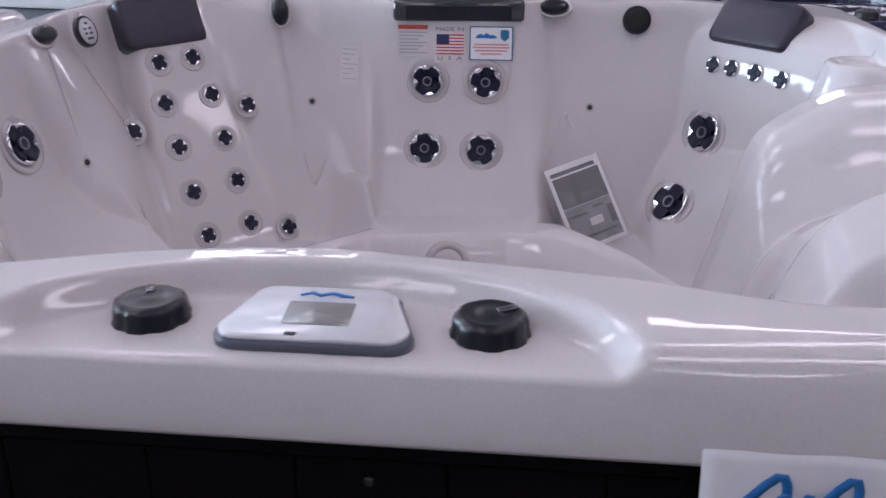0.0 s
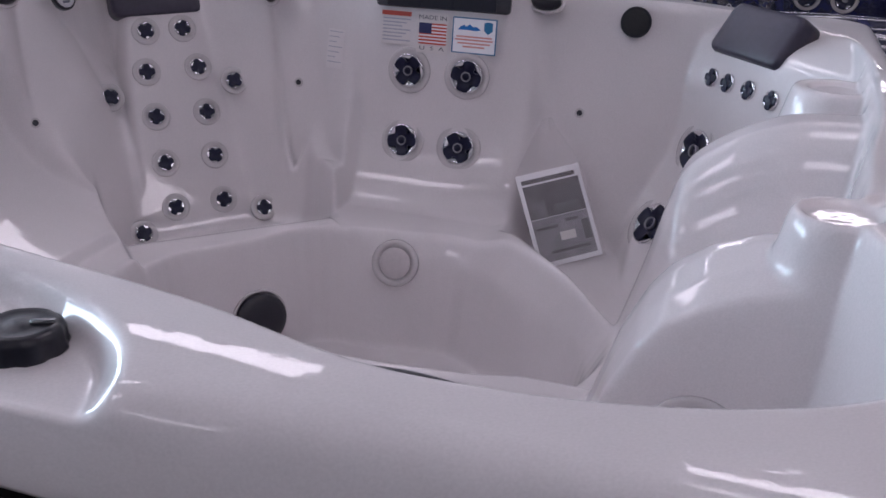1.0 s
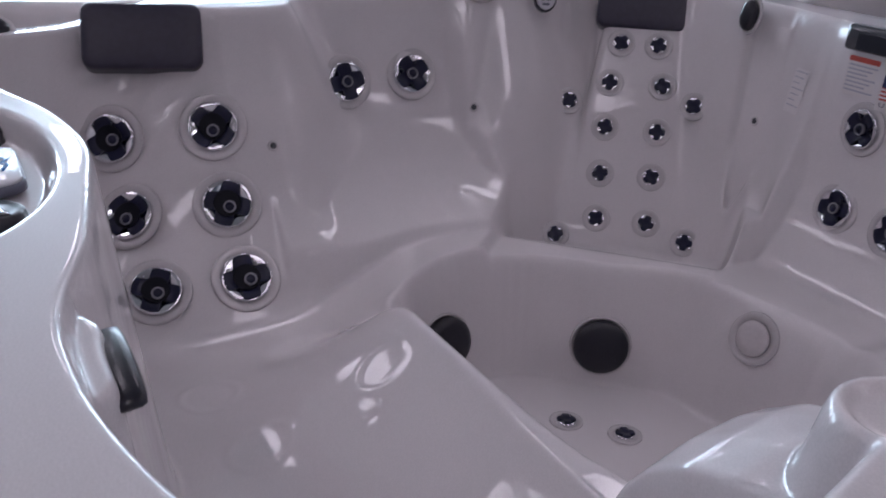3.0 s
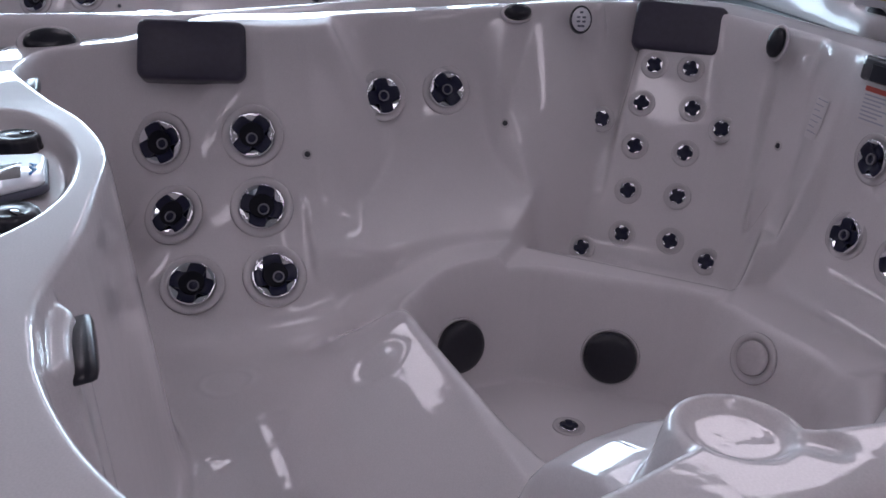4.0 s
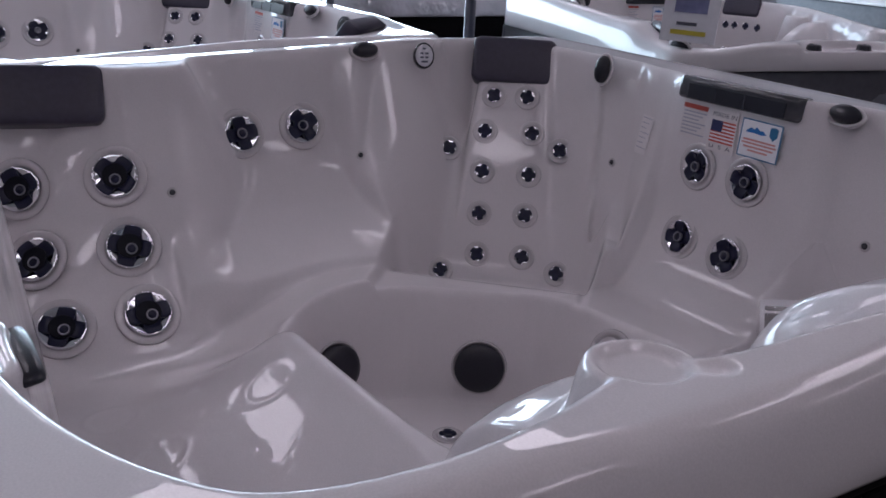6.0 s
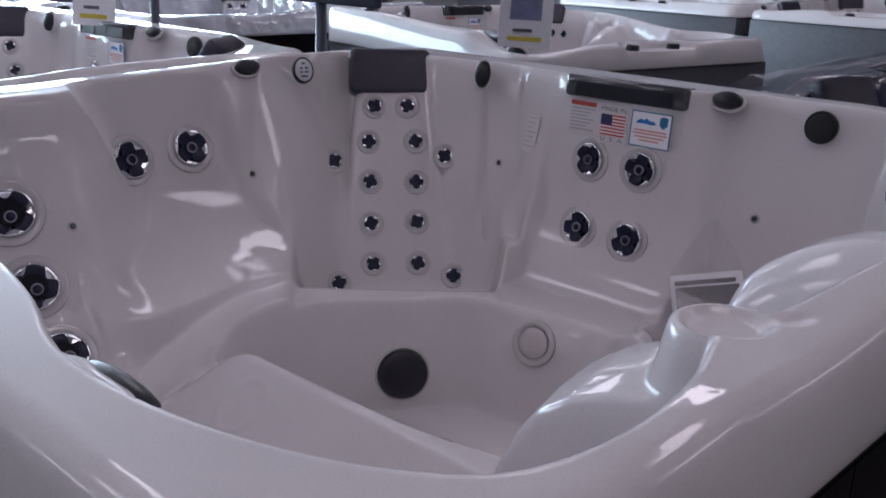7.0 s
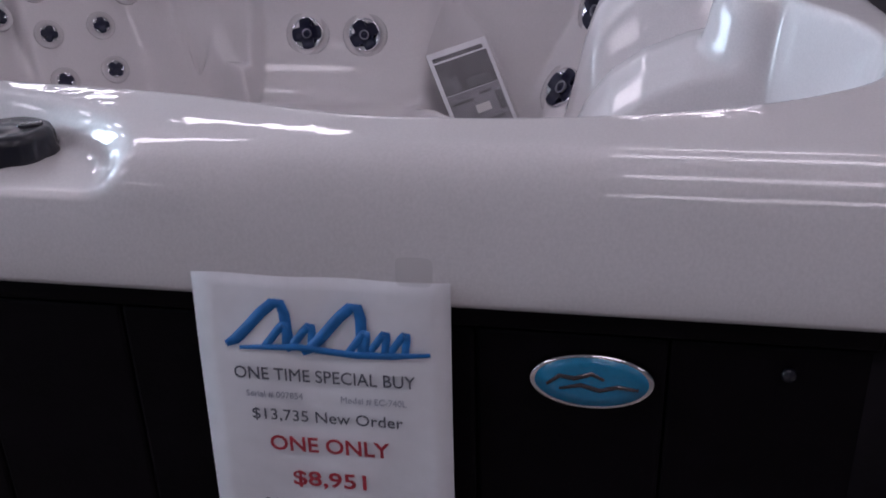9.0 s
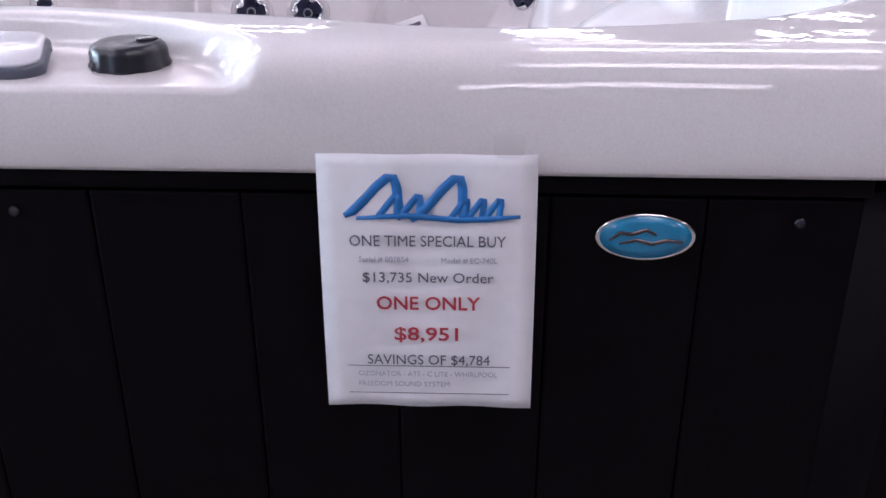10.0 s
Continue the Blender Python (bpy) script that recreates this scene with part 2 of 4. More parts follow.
INNER = [(-1.19, 0.10), (-0.99, 0.092), (-0.76, 0.15), (-0.60, 0.205), (-0.42, 0.232), (-0.25, 0.212), (-0.06, 0.18), (0.10, 0.135), (0.21, 0.130), (0.31, 0.142), (0.42, 0.172), (0.52, 0.222), (0.585, 0.285), (0.61, 0.40), (0.592, 0.54),
         (0.553, 0.66), (0.550, 0.74), (0.568, 0.85), (0.58, 1.0), (0.605, 1.20), (0.61, 1.60), (0.56, 1.90), (0.38, 2.05), (0.05, 2.045), (-0.14, 2.03), (-0.24, 1.955), (-0.42, 1.94), (-0.60, 1.955), (-0.70, 1.98), (-0.93, 1.985),
         (-1.16, 2.02), (-1.36, 1.86), (-1.40, 1.62), (-1.375, 1.40), (-1.37, 1.15), (-1.375, 0.95), (-1.39, 0.78), (-1.40, 0.62), (-1.41, 0.42), (-1.40, 0.25), (-1.33, 0.14)]
WELL = [(-0.85, 0.98), (-0.872, 1.12), (-0.855, 1.275), (-0.745, 1.425), (-0.625, 1.590), (-0.42, 1.66), (-0.20, 1.67), (0.05, 1.47), (0.19, 1.28), (0.20, 1.06), (0.08, 0.875), (-0.30, 0.832), (-0.66, 0.832), (-0.79, 0.86)]
RINGS = [(-0.655, 0.44, 0.055), (-0.40, 0.69, 0.050), (-0.435, 0.472, 0.055)]
SEAT_D = [(-0.14, 1.75), (0.08, 1.50), (0.24, 1.25), (0.7, 1.25), (0.7, 2.1), (-0.14, 2.1)]


def shell_height(X, Y):
    cx, cy = (X0 + X1) / 2, (Y0 + Y1) / 2
    qx, qy = np.abs(X - cx) - ((X1 - X0) / 2 - 0.16), np.abs(Y - cy) - ((Y1 - Y0) / 2 - 0.16)
    d_out = 0.16 - np.hypot(np.maximum(qx, 0), np.maximum(qy, 0)) - np.minimum(np.maximum(qx, qy), 0)
    d_in = poly_sd(X, Y, rounded(INNER))
    top = 0.90 + 0.075 * step(Y, 0.72, 1.6) + 0.006 * (1 - step(Y, 0.45, 0.70)) * step(X, 0.42, 0.55) * step(Y, 0.16, 0.40)
    top = top - 0.03 * step(-X, 0.9, 1.3) * step(-Y, -0.6, -0.1) + 0.04 * step(-X, 0.9, 1.35) * step(Y, 0.3, 0.6) * step(-Y, -1.5, -0.8)
    top = top - 0.02 * step(X, 0.1, 0.5) * step(Y, 0.8, 1.6)
    roll = 0.845 + (top - 0.845) * (1 - (1 - np.clip(d_out / 0.062, 0, 1)) ** 2)
    roll = roll - 0.045 * (1 - np.clip(d_out / 0.035, 0, 1)) ** 2
    flat = top - 0.012 * (1 - np.clip(d_out / 0.12, 0, 1)) ** 2 - 0.045 * (1 - np.sqrt(np.clip(1 - (1 - np.clip(d_out / 0.032, 0, 1)) ** 2, 0, 1)))
    rim = mix(flat, roll, step(X, -0.12, 0.30))
    # console hollow in the front rim
    con = np.sqrt(((X + 0.387) / 0.318) ** 2 + ((Y - 0.0) / 0.175) ** 2)
    rim = mix(smin(rim, 0.864 + 0 * X, 0.01), rim, step(con, 0.95, 1.07))
    # wall steepness
    slope = 7.0 + 7.0 * step(-np.abs(X + 0.42), -0.26, -0.18) * step(Y, 1.6, 1.8)
    wall = top - slope * np.maximum(d_in, -0.05)
    lug = np.exp(-((X - 0.155) / 0.085) ** 6) * step(-Y, -0.4, -0.3)
    wall = np.where(lug > 0.02, np.maximum(wall, np.minimum(0.874, 0.874 - 9.0 * (d_in - 0.034 * lug))), wall)
    scoop = curve(d_in, [-0.05, 0.0, 0.030, 0.06, 0.10, 0.16, 0.24, 0.32, 0.40, 0.50], [1.33, 0.98, 0.79, 0.685, 0.605, 0.535, 0.485, 0.447, 0.415, 0.385])
    wall = mix(wall, scoop, step(-X, 0.75, 1.0) * step(Y, 0.60, 0.72) * (1 - step(Y, 1.46, 1.60)))
    # moulded seat backs
    # the bolster that parts the middle seat from the corner seat
    along, outward = 0.695 * X + 0.719 * Y, -0.719 * X + 0.695 * Y
    lean = 0.69 + 1.73 * (-1.194 - X) - 2.5 * (Y - 1.45) ** 2
    bolster = smin(0.65 + 7.0 * (-0.60 * (X + 1.194) + 0.80 * (Y - 1.36)), lean, 0.08)
    wall = mix(wall, smax(wall, bolster, 0.05), step(-X, 0.80, 0.95) * step(-along, -0.55, -0.42) * step(Y, 1.10, 1.25))
    za = curve(X, [-1.42, -1.365, -1.335, -1.287, -1.184, -1.025, -0.90, -0.80], [1.0, 0.95, 0.80, 0.645, 0.495, 0.368, 0.265, 0.20])
    zb = curve(X, [-1.35, -1.275, -1.235, -1.18, -1.10, -0.99, -0.89, -0.80], [1.0, 0.95, 0.80, 0.682, 0.522, 0.383, 0.265, 0.20])
    pad = mix(za, zb, np.clip((Y - 0.40) / 0.21, -0.6, 1.15))
    wa = step(-X, 0.62, 0.78) * (1 - step(Y, 0.75 + 0 * X, 0.88 + 0.14 * step(-X, 1.12, 1.30))) * step(Y, 0.08, 0.16)
    wall = mix(wall, smax(wall, pad, 0.10), wa)
    u = 0.78 * X + 0.62 * Y
    zd = curve(u, [1.15, 1.24, 1.325, 1.372, 1.418, 1.443, 1.475, 1.60], [0.2, 0.32, 0.426, 0.52, 0.623, 0.80, 0.90, 0.96])
    wall = mix(wall, smax(wall, zd, 0.02), step(X, 0.04, 0.16) * step(Y, 1.40, 1.55))
    # seats
    z = 0.425 - 0.04 * (1 - step(Y, 0.80, 1.15)) * step(-X, 0.75, 0.95)
    middle = 0.392 + 11.0 * np.maximum(Y - 1.785, 0) ** 2 + smin(3.3 * np.maximum(-0.634 - X, 0), 0.105 + 0 * X, 0.03)
    z = mix(z, middle, step(Y, 1.52, 1.62) * step(X, -0.86, -0.74) * (1 - step(X, -0.22, -0.10)))
    z = mix(z, 0.315, step(poly_sd(X, Y, SEAT_D), -0.04, 0.05))
    lo = 1 - mix(step(Y, 0.83, 0.90), step(Y, 0.66, 1.06), step(-X, 0.62, 0.85))
    bed = 0.272 + 0.030 * step(X, -0.95, -0.60) - 0.05 * step(X, -0.05, 0.35)
    crest = 0.30 + 0.208 * step(X, -0.86, -0.46)
    rise = np.clip((Y - 0.40) / 0.37, 0, 1)
    rise = np.where(rise < 0.35, rise ** 2 / 0.70, rise - 0.175) / 0.825
    bed = bed + (crest - bed) * rise
    for ex, ey, er in RINGS:
        bed = bed + 0.0016 * np.exp(-((np.hypot(X - ex, Y - ey) - er) / 0.0055) ** 2)
    z = mix(z, bed, lo)
    z = smax(z, wall, 0.035 + 0.075 * step(np.abs(X + 1.5), 0.60, 0.95) + 0.06 * step(-Y, -1.36, -1.2) * step(Y, 0.80, 0.95) * step(-X, 0.8, 1.0))
    # the corner seat: jet panel, two wings, and a pocket with upright sides
    corner = smax(0.395 - 0.110 * step(outward, 1.58, 1.84), -4.328 - 1.811 * X + 1.614 * Y, 0.07)
    corner = smax(corner, smin(0.67 + 2.62 * (outward - 1.80 - 1.625 * (along - 0.15)), lean, 0.10), 0.07)
    corner = smax(corner, 0.68 + 3.72 * (outward - 1.953 + 0.9 * (along - 0.796)), 0.15)
    side = smin(0.30 + 7.0 * np.maximum(0.230 - along, along - 0.790), 0.492 + 0 * X, 0.03)
    corner = smax(corner, side, 0.15) + 8.0 * np.maximum(np.maximum(0.08 - along, along - 0.86), 0)
    corner = corner + 9.0 * np.maximum(1.45 - outward, 0) + 20.0 * np.maximum(top - 0.012 - corner, 0) * (d_in < 0)
    z = z + 14.0 * np.maximum(np.minimum(along - 0.34, 0.772 - along), 0) * step(outward, 1.54, 1.60)
    z = smin(z, corner, 0.022 + 0.36 * step(z, 0.47, 0.75))
    # foot well
    dw = poly_sd(X, Y, rounded(WELL))
    steep = step(-X, 0.45, 0.64) * step(Y, 0.90, 1.0)
    z = smin(z, smax(0.425 - (2.0 + 4.5 * steep) * dw - 3.5 * np.maximum(dw - 0.05, 0) * (1 - steep), 0.092 + 0 * X, 0.05), 0.022 + 0.03 * steep)
    z = smax(z, 0.20 - 3.0 * np.maximum(0.02 - X, 0) - 4.0 * np.maximum(Y - 1.22, 0) - 2.0 * np.maximum(0.92 - Y, 0), 0.04)
    # armrest with two crests, a scoop between them and a cup stand
    over = np.interp(Y, [0.40, 0.60, 0.618, 0.632, 0.645, 0.70, 0.76, 0.80, 0.84, 0.90, 0.98, 1.10, 1.25, 1.35], [-1.6, -0.75, -0.36, -0.10, -0.035, -0.012, 0.0, 0.0, -0.03, -0.09, -0.10, -0.15, -0.30, -0.80])
    arm = np.interp(X, [-0.2, 0.05, 0.17, 0.23, 0.265, 0.30, 0.33, 0.38, 0.44, 0.50, 0.62], [0.0, 0.10, 0.32, 0.53, 0.65, 0.725, 0.765, 0.80, 0.825, 0.84, 0.85]) + over
    over = curve(Y, [0.95, 1.08, 1.17, 1.22, 1.27, 1.34, 1.38, 1.43, 1.48], [-0.42, -0.25, -0.12, -0.035, 0.0, 0.0, -0.04, -0.26, -0.70])
    arm = smax(arm, curve(X, [0.05, 0.18, 0.25, 0.278, 0.302, 0.36, 0.43, 0.49, 0.62], [0.0, 0.33, 0.58, 0.70, 0.767, 0.82, 0.86, 0.88, 0.89]) + over, 0.02)
    z = smax(z, arm, 0.022)
    r = np.hypot(X - 0.535, Y - 0.728)
    stand = 0.898 - 6.5 * np.maximum(r - 0.066, 0) - 0.010 * (1 - step(r, 0.046, 0.054))
    z = smax(z, np.maximum(stand, 0), 0.014)
    r2 = np.hypot(X - 0.56, Y - 1.50)
    z = smax(z, np.maximum(0.905 - 4.0 * np.maximum(r2 - 0.085, 0) - 0.008 * (1 - step(r2, 0.05, 0.06)), 0), 0.02)
    zz = smin(np.where(d_in > -0.06, z, 9), rim, 0.011)
    # dish of the cup stand and the drain channel from it into the rim
    zz = smin(zz, 0.887 + 2.0 * np.maximum(np.hypot(X - 0.535, Y - 0.728) - 0.046, 0), 0.004)
    u = np.clip(((X - 0.572) * 0.017 + (Y - 0.770) * 0.017) / (2 * 0.017 ** 2), 0, 1)
    r = np.hypot(X - 0.572 - 0.017 * u, Y - 0.770 - 0.017 * u)
    zz = smin(zz, 0.897 + 1.5 * np.maximum(r - 0.012, 0), 0.010)
    return zz, d_out


def shell_grid(pitch, passes):
    nx, ny = int((X1 - X0) / pitch) + 1, int((Y1 - Y0) / pitch) + 1
    X, Y = np.meshgrid(np.linspace(X0, X1, nx), np.linspace(Y0, Y1, ny))
    Z, d_out = shell_height(X, Y)
    G = np.stack([X, Y, Z], -1)
    for _ in range(passes):
        G[1:-1, 1:-1] = 0.5 * G[1:-1, 1:-1] + 0.125 * (G[:-2, 1:-1] + G[2:, 1:-1] + G[1:-1, :-2] + G[1:-1, 2:])
    # bring the corners in to the rounded outline
    cx, cy, r = (X0 + X1) / 2, (Y0 + Y1) / 2, 0.16
    hx, hy = (X1 - X0) / 2 - r, (Y1 - Y0) / 2 - r
    qx, qy = np.clip(X - cx, -hx, hx), np.clip(Y - cy, -hy, hy)
    dx, dy = X - cx - qx, Y - cy - qy
    k = r / np.maximum(np.hypot(dx, dy), 1e-6)
    out = d_out < 0
    G[..., 0] = np.where(out, cx + qx + dx * k, G[..., 0])
    G[..., 1] = np.where(out, cy + qy + dy * k, G[..., 1])
    G[..., 2] = np.where(out, 0.80, G[..., 2])
    return G, out


def shell_mesh(G, out):
    ny, nx = out.shape
    idx = np.arange(nx * ny).reshape(ny, nx)
    quads = np.stack([idx[:-1, :-1], idx[:-1, 1:], idx[1:, 1:], idx[1:, :-1]], -1).reshape(-1, 4)
    quads = quads[~out.reshape(-1)[quads].all(1)]
    count = {}
    for a, b in np.concatenate([quads[:, [0, 1]], quads[:, [1, 2]], quads[:, [2, 3]], quads[:, [3, 0]]]).tolist():
        if (b, a) in count:
            del count[(b, a)]
        else:
            count[(a, b)] = 1
    co = G.reshape(-1, 3)
    used = np.unique(quads)
    remap = np.zeros(nx * ny, int)
    remap[used] = np.arange(len(used))
    verts = co[used].tolist()
    faces = remap[quads].tolist()
    # the lip: down the outside, then turned under
    lip, cx, cy = {}, (X0 + X1) / 2, (Y0 + Y1) / 2
    for a, b in count:
        for v in (a, b):
            if v not in lip:
                x, y, z = co[v]
                ids = []
                for f, h in ((1.0, 0.786), (0.9985, 0.781), (0.975, 0.783)):
                    ids.append(len(verts))
                    verts.append((cx + (x - cx) * f, cy + (y - cy) * f, h))
                lip[v] = ids
        la, lb = lip[a], lip[b]
        faces.append([remap[b], remap[a], la[0], lb[0]])
        faces.append([lb[0], la[0], la[1], lb[1]])
        faces.append([lb[1], la[1], la[2], lb[2]])
    me = bpy.data.meshes.new("shell")
    me.from_pydata(verts, [], [[int(i) for i in f] for f in faces])
    smooth(me)
    me.materials.append(ACRYLIC)
    return me


GRID, OUT = shell_grid(0.0045, 3)
DU, DV = np.gradient(GRID, axis=1), np.gradient(GRID, axis=0)
NORMALS = np.cross(DU, DV)
NORMALS /= np.maximum(np.linalg.norm(NORMALS, axis=-1, keepdims=True), 1e-9)


def on_shell(p, spread=0.02):
    """The place on the shell nearest to p and the mean normal round it."""
    d = ((GRID - np.array(p)) ** 2).sum(-1)
    i = np.unravel_index(d.argmin(), d.shape)
    near = d < d[i] + spread ** 2
    n = NORMALS[near].mean(0)
    n /= np.linalg.norm(n)
    q = GRID[i]
    q = np.array(p) - n * float(np.dot(np.array(p) - q, n))
    return Vector(q), Vector(n)


def seat_on(p, n, lift=0.0, turn=0.0, up=(0, 0, 1)):
    """A pose at p whose z is n and whose y points up as far as it can."""
    z = Vector(n).normalized()
    y = Vector(up) - z * z.dot(Vector(up))
    if y.length < 1e-3:
        y = Vector((0, 1, 0)) - z * z.y
    y.normalize()
    x = y.cross(z)
    m = Matrix((x, y, z)).transposed().to_4x4()
    m.translation = Vector(p) + z * lift
    return m @ pose(0, 0, 0, 0, 0, turn)


# ---- the room ----
def wall_piece(name, lo, hi, mat, label, category="wall"):
    return tagged(part(name, boxed(lo, hi), mat, flat=True), label, category, kind="structure")


wall_piece("floor", (RX0, RY0, -0.1), (RX1, RY1, 0.0), FLOOR, "pale worn tile floor of the showroom", "floor")
wall_piece("wall_north", (RX0, RY1, 0), (RX1, RY1 + 0.2, CEILING), WALL, "dark unseen grey wall added to close off the showroom")
# two walls out of view, added to close the room; grey keeps light down
wall_piece("wall_south", (RX0, RY0 - 0.2, 0), (RX1, RY0, CEILING), WALL, "unseen grey wall added to close off the showroom")
wall_piece("wall_east", (RX1, RY0 - 0.2, 0), (RX1 + 0.2, RY1 + 0.2, CEILING), WALL, "unseen grey wall added to close off the showroom")
west = wall_piece("wall_west", (RX0 - 0.2, RY0 - 0.2, 0), (RX0, RY1 + 0.2, 0.45), WALL_PALE, "low wall under the shop windows")
part("lintel", boxed((RX0 - 0.2, RY0 - 0.2, 2.75), (RX0, RY1 + 0.2, CEILING)), WALL_PALE, west, flat=True)
part("pier", boxed((RX0 - 0.2, RY0 - 0.2, 0.45), (RX0, -2.5, 2.75)), WALL_PALE, west, flat=True)
part("pier", boxed((RX0 - 0.2, 8.0, 0.45), (RX0, RY1 + 0.2, 2.75)), WALL_PALE, west, flat=True)
for i in range(5):
    y = -2.5 + 2.1 * i
    w = tagged(new("window_%d" % (i + 1)), "tall shop window with brown metal frame", "window", kind="structure")
    part("window_frame", boxed((RX0 - 0.12, y, 0.45), (RX0 - 0.04, y + 0.09, 2.75)), METAL, w, flat=True)
    part("window_frame", boxed((RX0 - 0.12, y + 2.02, 0.45), (RX0 - 0.04, y + 2.1, 2.75)), METAL, w, flat=True)
    part("window_frame", boxed((RX0 - 0.118, y + 0.09, 0.45), (RX0 - 0.042, y + 2.02, 0.52)), METAL, w, flat=True)
    part("window_frame", boxed((RX0 - 0.118, y + 0.09, 2.68), (RX0 - 0.042, y + 2.02, 2.75)), METAL, w, flat=True)
    pane = part("pane", boxed((RX0 - 0.085, y + 0.09, 0.52), (RX0 - 0.079, y + 2.02, 2.68)), PANE, w, flat=True)
    pane.visible_shadow = False

bm = bmesh.new()
box(bm, (RX0, RY0, CEILING), (RX1, RY1, CEILING + 0.1))
for i in range(1, 27):
    x = RX0 + 0.61 * i
    if x < RX1:
        box(bm, (x - 0.012, RY0, CEILING - 0.006), (x + 0.012, RY1, CEILING - 0.001))
for i in range(1, 28):
    y = RY0 + 0.61 * i
    box(bm, (RX0, y - 0.012, CEILING - 0.008), (RX1, y + 0.012, CEILING - 0.003))
tagged(part("ceiling", bm, CEIL, flat=True), "suspended tile ceiling in a metal grid", "ceiling", kind="structure")

lamp = tagged(new("ceiling_light"), "recessed fluorescent ceiling light with white diffuser", "ceiling light", "ceiling lights")
bm = bmesh.new()
for a, b in (((-0.61, -0.225), (0.61, -0.205)), ((-0.61, 0.205), (0.61, 0.225)), ((-0.61, -0.205), (-0.59, 0.205)), ((0.59, -0.205), (0.61, 0.205))):
    box(bm, (a[0], a[1], -0.022), (b[0], b[1], 0.0))
part("frame", bm, STICKER, lamp, flat=True)
part("diffuser", boxed((-0.588, -0.203, -0.016), (0.588, 0.203, -0.004)), TROFFER, lamp, flat=True)
LAMPS = [(x, y) for x in (-7.45, -4.75, -2.05, 0.95, 3.65) for y in (-3.15, -1.05, 1.05, 3.15, 5.25, 7.35, 9.45) if (x, y) != (0.95, 5.25)]
lamp.matrix_basis = pose(LAMPS[0][0], LAMPS[0][1], CEILING - 0.012)
for x, y in LAMPS[1:]:
    copy_thing(lamp, pose(x, y, CEILING - 0.012))

# ---- the hot tub ----
tub = tagged(new("hot_tub"), "pearl white acrylic hot tub with black jets and black cabinet", "hot tub")
part("shell", shell_mesh(GRID, OUT), ACRYLIC, tub, "glossy pearl white acrylic shell")

# cabinet: boarded black panels under the lip
bm = bmesh.new()
for lo, hi in (((X0 + 0.06, 0.045, 0.0), (X1 - 0.06, 0.075, 0.775)), ((X0 + 0.06, Y1 - 0.075, 0.0), (X1 - 0.06, Y1 - 0.045, 0.775)), ((X0 + 0.03, 0.06, 0.0), (X0 + 0.06, Y1 - 0.06, 0.775)), ((X1 - 0.06, 0.06, 0.0), (X1 - 0.03, Y1 - 0.06, 0.775))):
    box(bm, lo, hi)
part("cabinet_frame", bm, SKIRT, tub, flat=True)
board = mesh_of("board", boxed((-0.0765, -0.009, 0.03), (0.0765, 0.009, 0.752), 0.004), SKIRT, True)
for side in range(4):
    for i in range(12):
        t = (i + 0.5) / 12
        if side == 0:
            m = pose(X0 + 0.15 + t * (X1 - X0 - 0.30), 0.030, 0)
        elif side == 1:
            m = pose(X1 - 0.024, 0.16 + t * (Y1 - 0.32), 0, 0, 0, 90)
        elif side == 2:
            m = pose(X0 + 0.15 + t * (X1 - X0 - 0.30), Y1 - 0.030, 0)
        else:
            m = pose(X0 + 0.024, 0.16 + t * (Y1 - 0.32), 0, 0, 0, 90)
        part("board", board, SKIRT, tub, m=m @ Matrix.Diagonal((1.03, 1, 1, 1)))
for sx, sy in ((0, 0), (1, 0), (0, 1), (1, 1)):
    cx, cy = (X1 - 0.155 if sx else X0 + 0.155), (Y1 - 0.155 if sy else 0.155)
    bm = bmesh.new()
    a0 = {(0, 0): 180, (1, 0): 270, (1, 1): 0, (0, 1): 90}[(sx, sy)]
    rows = []
    for i in range(9):
        a = radians(a0 + 90 * i / 8)
        rows.append([bm.verts.new((cx + r * math.cos(a), cy + r * math.sin(a), z)) for r in (0.135, 0.118) for z in (0.0, 0.76)])
    for p, q in zip(rows, rows[1:]):
        bm.faces.new((p[0], q[0], q[1], p[1]))
        bm.faces.new((p[2], p[3], q[3], q[2]))
        bm.faces.new((p[1], q[1], q[3], p[3]))
    part("corner_post", bm, SKIRT, tub)
bm = bmesh.new()
box(bm, (X0 + 0.15, 0.012, 0.757), (X1 - 0.15, 0.03, 0.779), 0.004)
part("trim_strip", bm, SKIRT, tub)
bm = bmesh.new()
box(bm, (X1 - 0.03, 0.15, 0.757), (X1 - 0.012, Y1 - 0.15, 0.779), 0.004)
part("trim_strip", bm, SKIRT, tub)
screw = mesh_of("screw", lathe([(0.006, 0), (0.006, 0.002), (0.004, 0.004)], 12), BLACK)
for x in (-0.32, 0.485):
    part("screw", screw, BLACK, tub, m=pose(x, 0.0195, 0.728, 90, 0, 0))

# jets
BIG_FLANGE = mesh_of("jet", lathe([(0.0575, -0.002), (0.0565, 0.003), (0.052, 0.0045), (0.047, 0.003), (0.0425, 0.0015), (0.0415, -0.004)], 36), FLANGE)
BIG_RING = mesh_of("chrome_ring", lathe([(0.0415, -0.002), (0.0415, 0.007), (0.0395, 0.010), (0.034, 0.008), (0.022, 0.002), (0.020, 0.001)], 36), CHROME)
BIG_STAR = mesh_of("face", lathe([(0.0385, 0.004), (0.0385, 0.0105), (0.036, 0.012), (0.026, 0.0095), (0.018, 0.005), (0.014, 0.004)], 64, lobes=4, depth=0.44), NAVY)
BIG_NOZZLE = mesh_of("nozzle", lathe([(0.0125, 0.003), (0.0125, 0.0120), (0.0115, 0.0135), (0.0092, 0.0125), (0.0090, 0.006)], 24), NOZZLE)
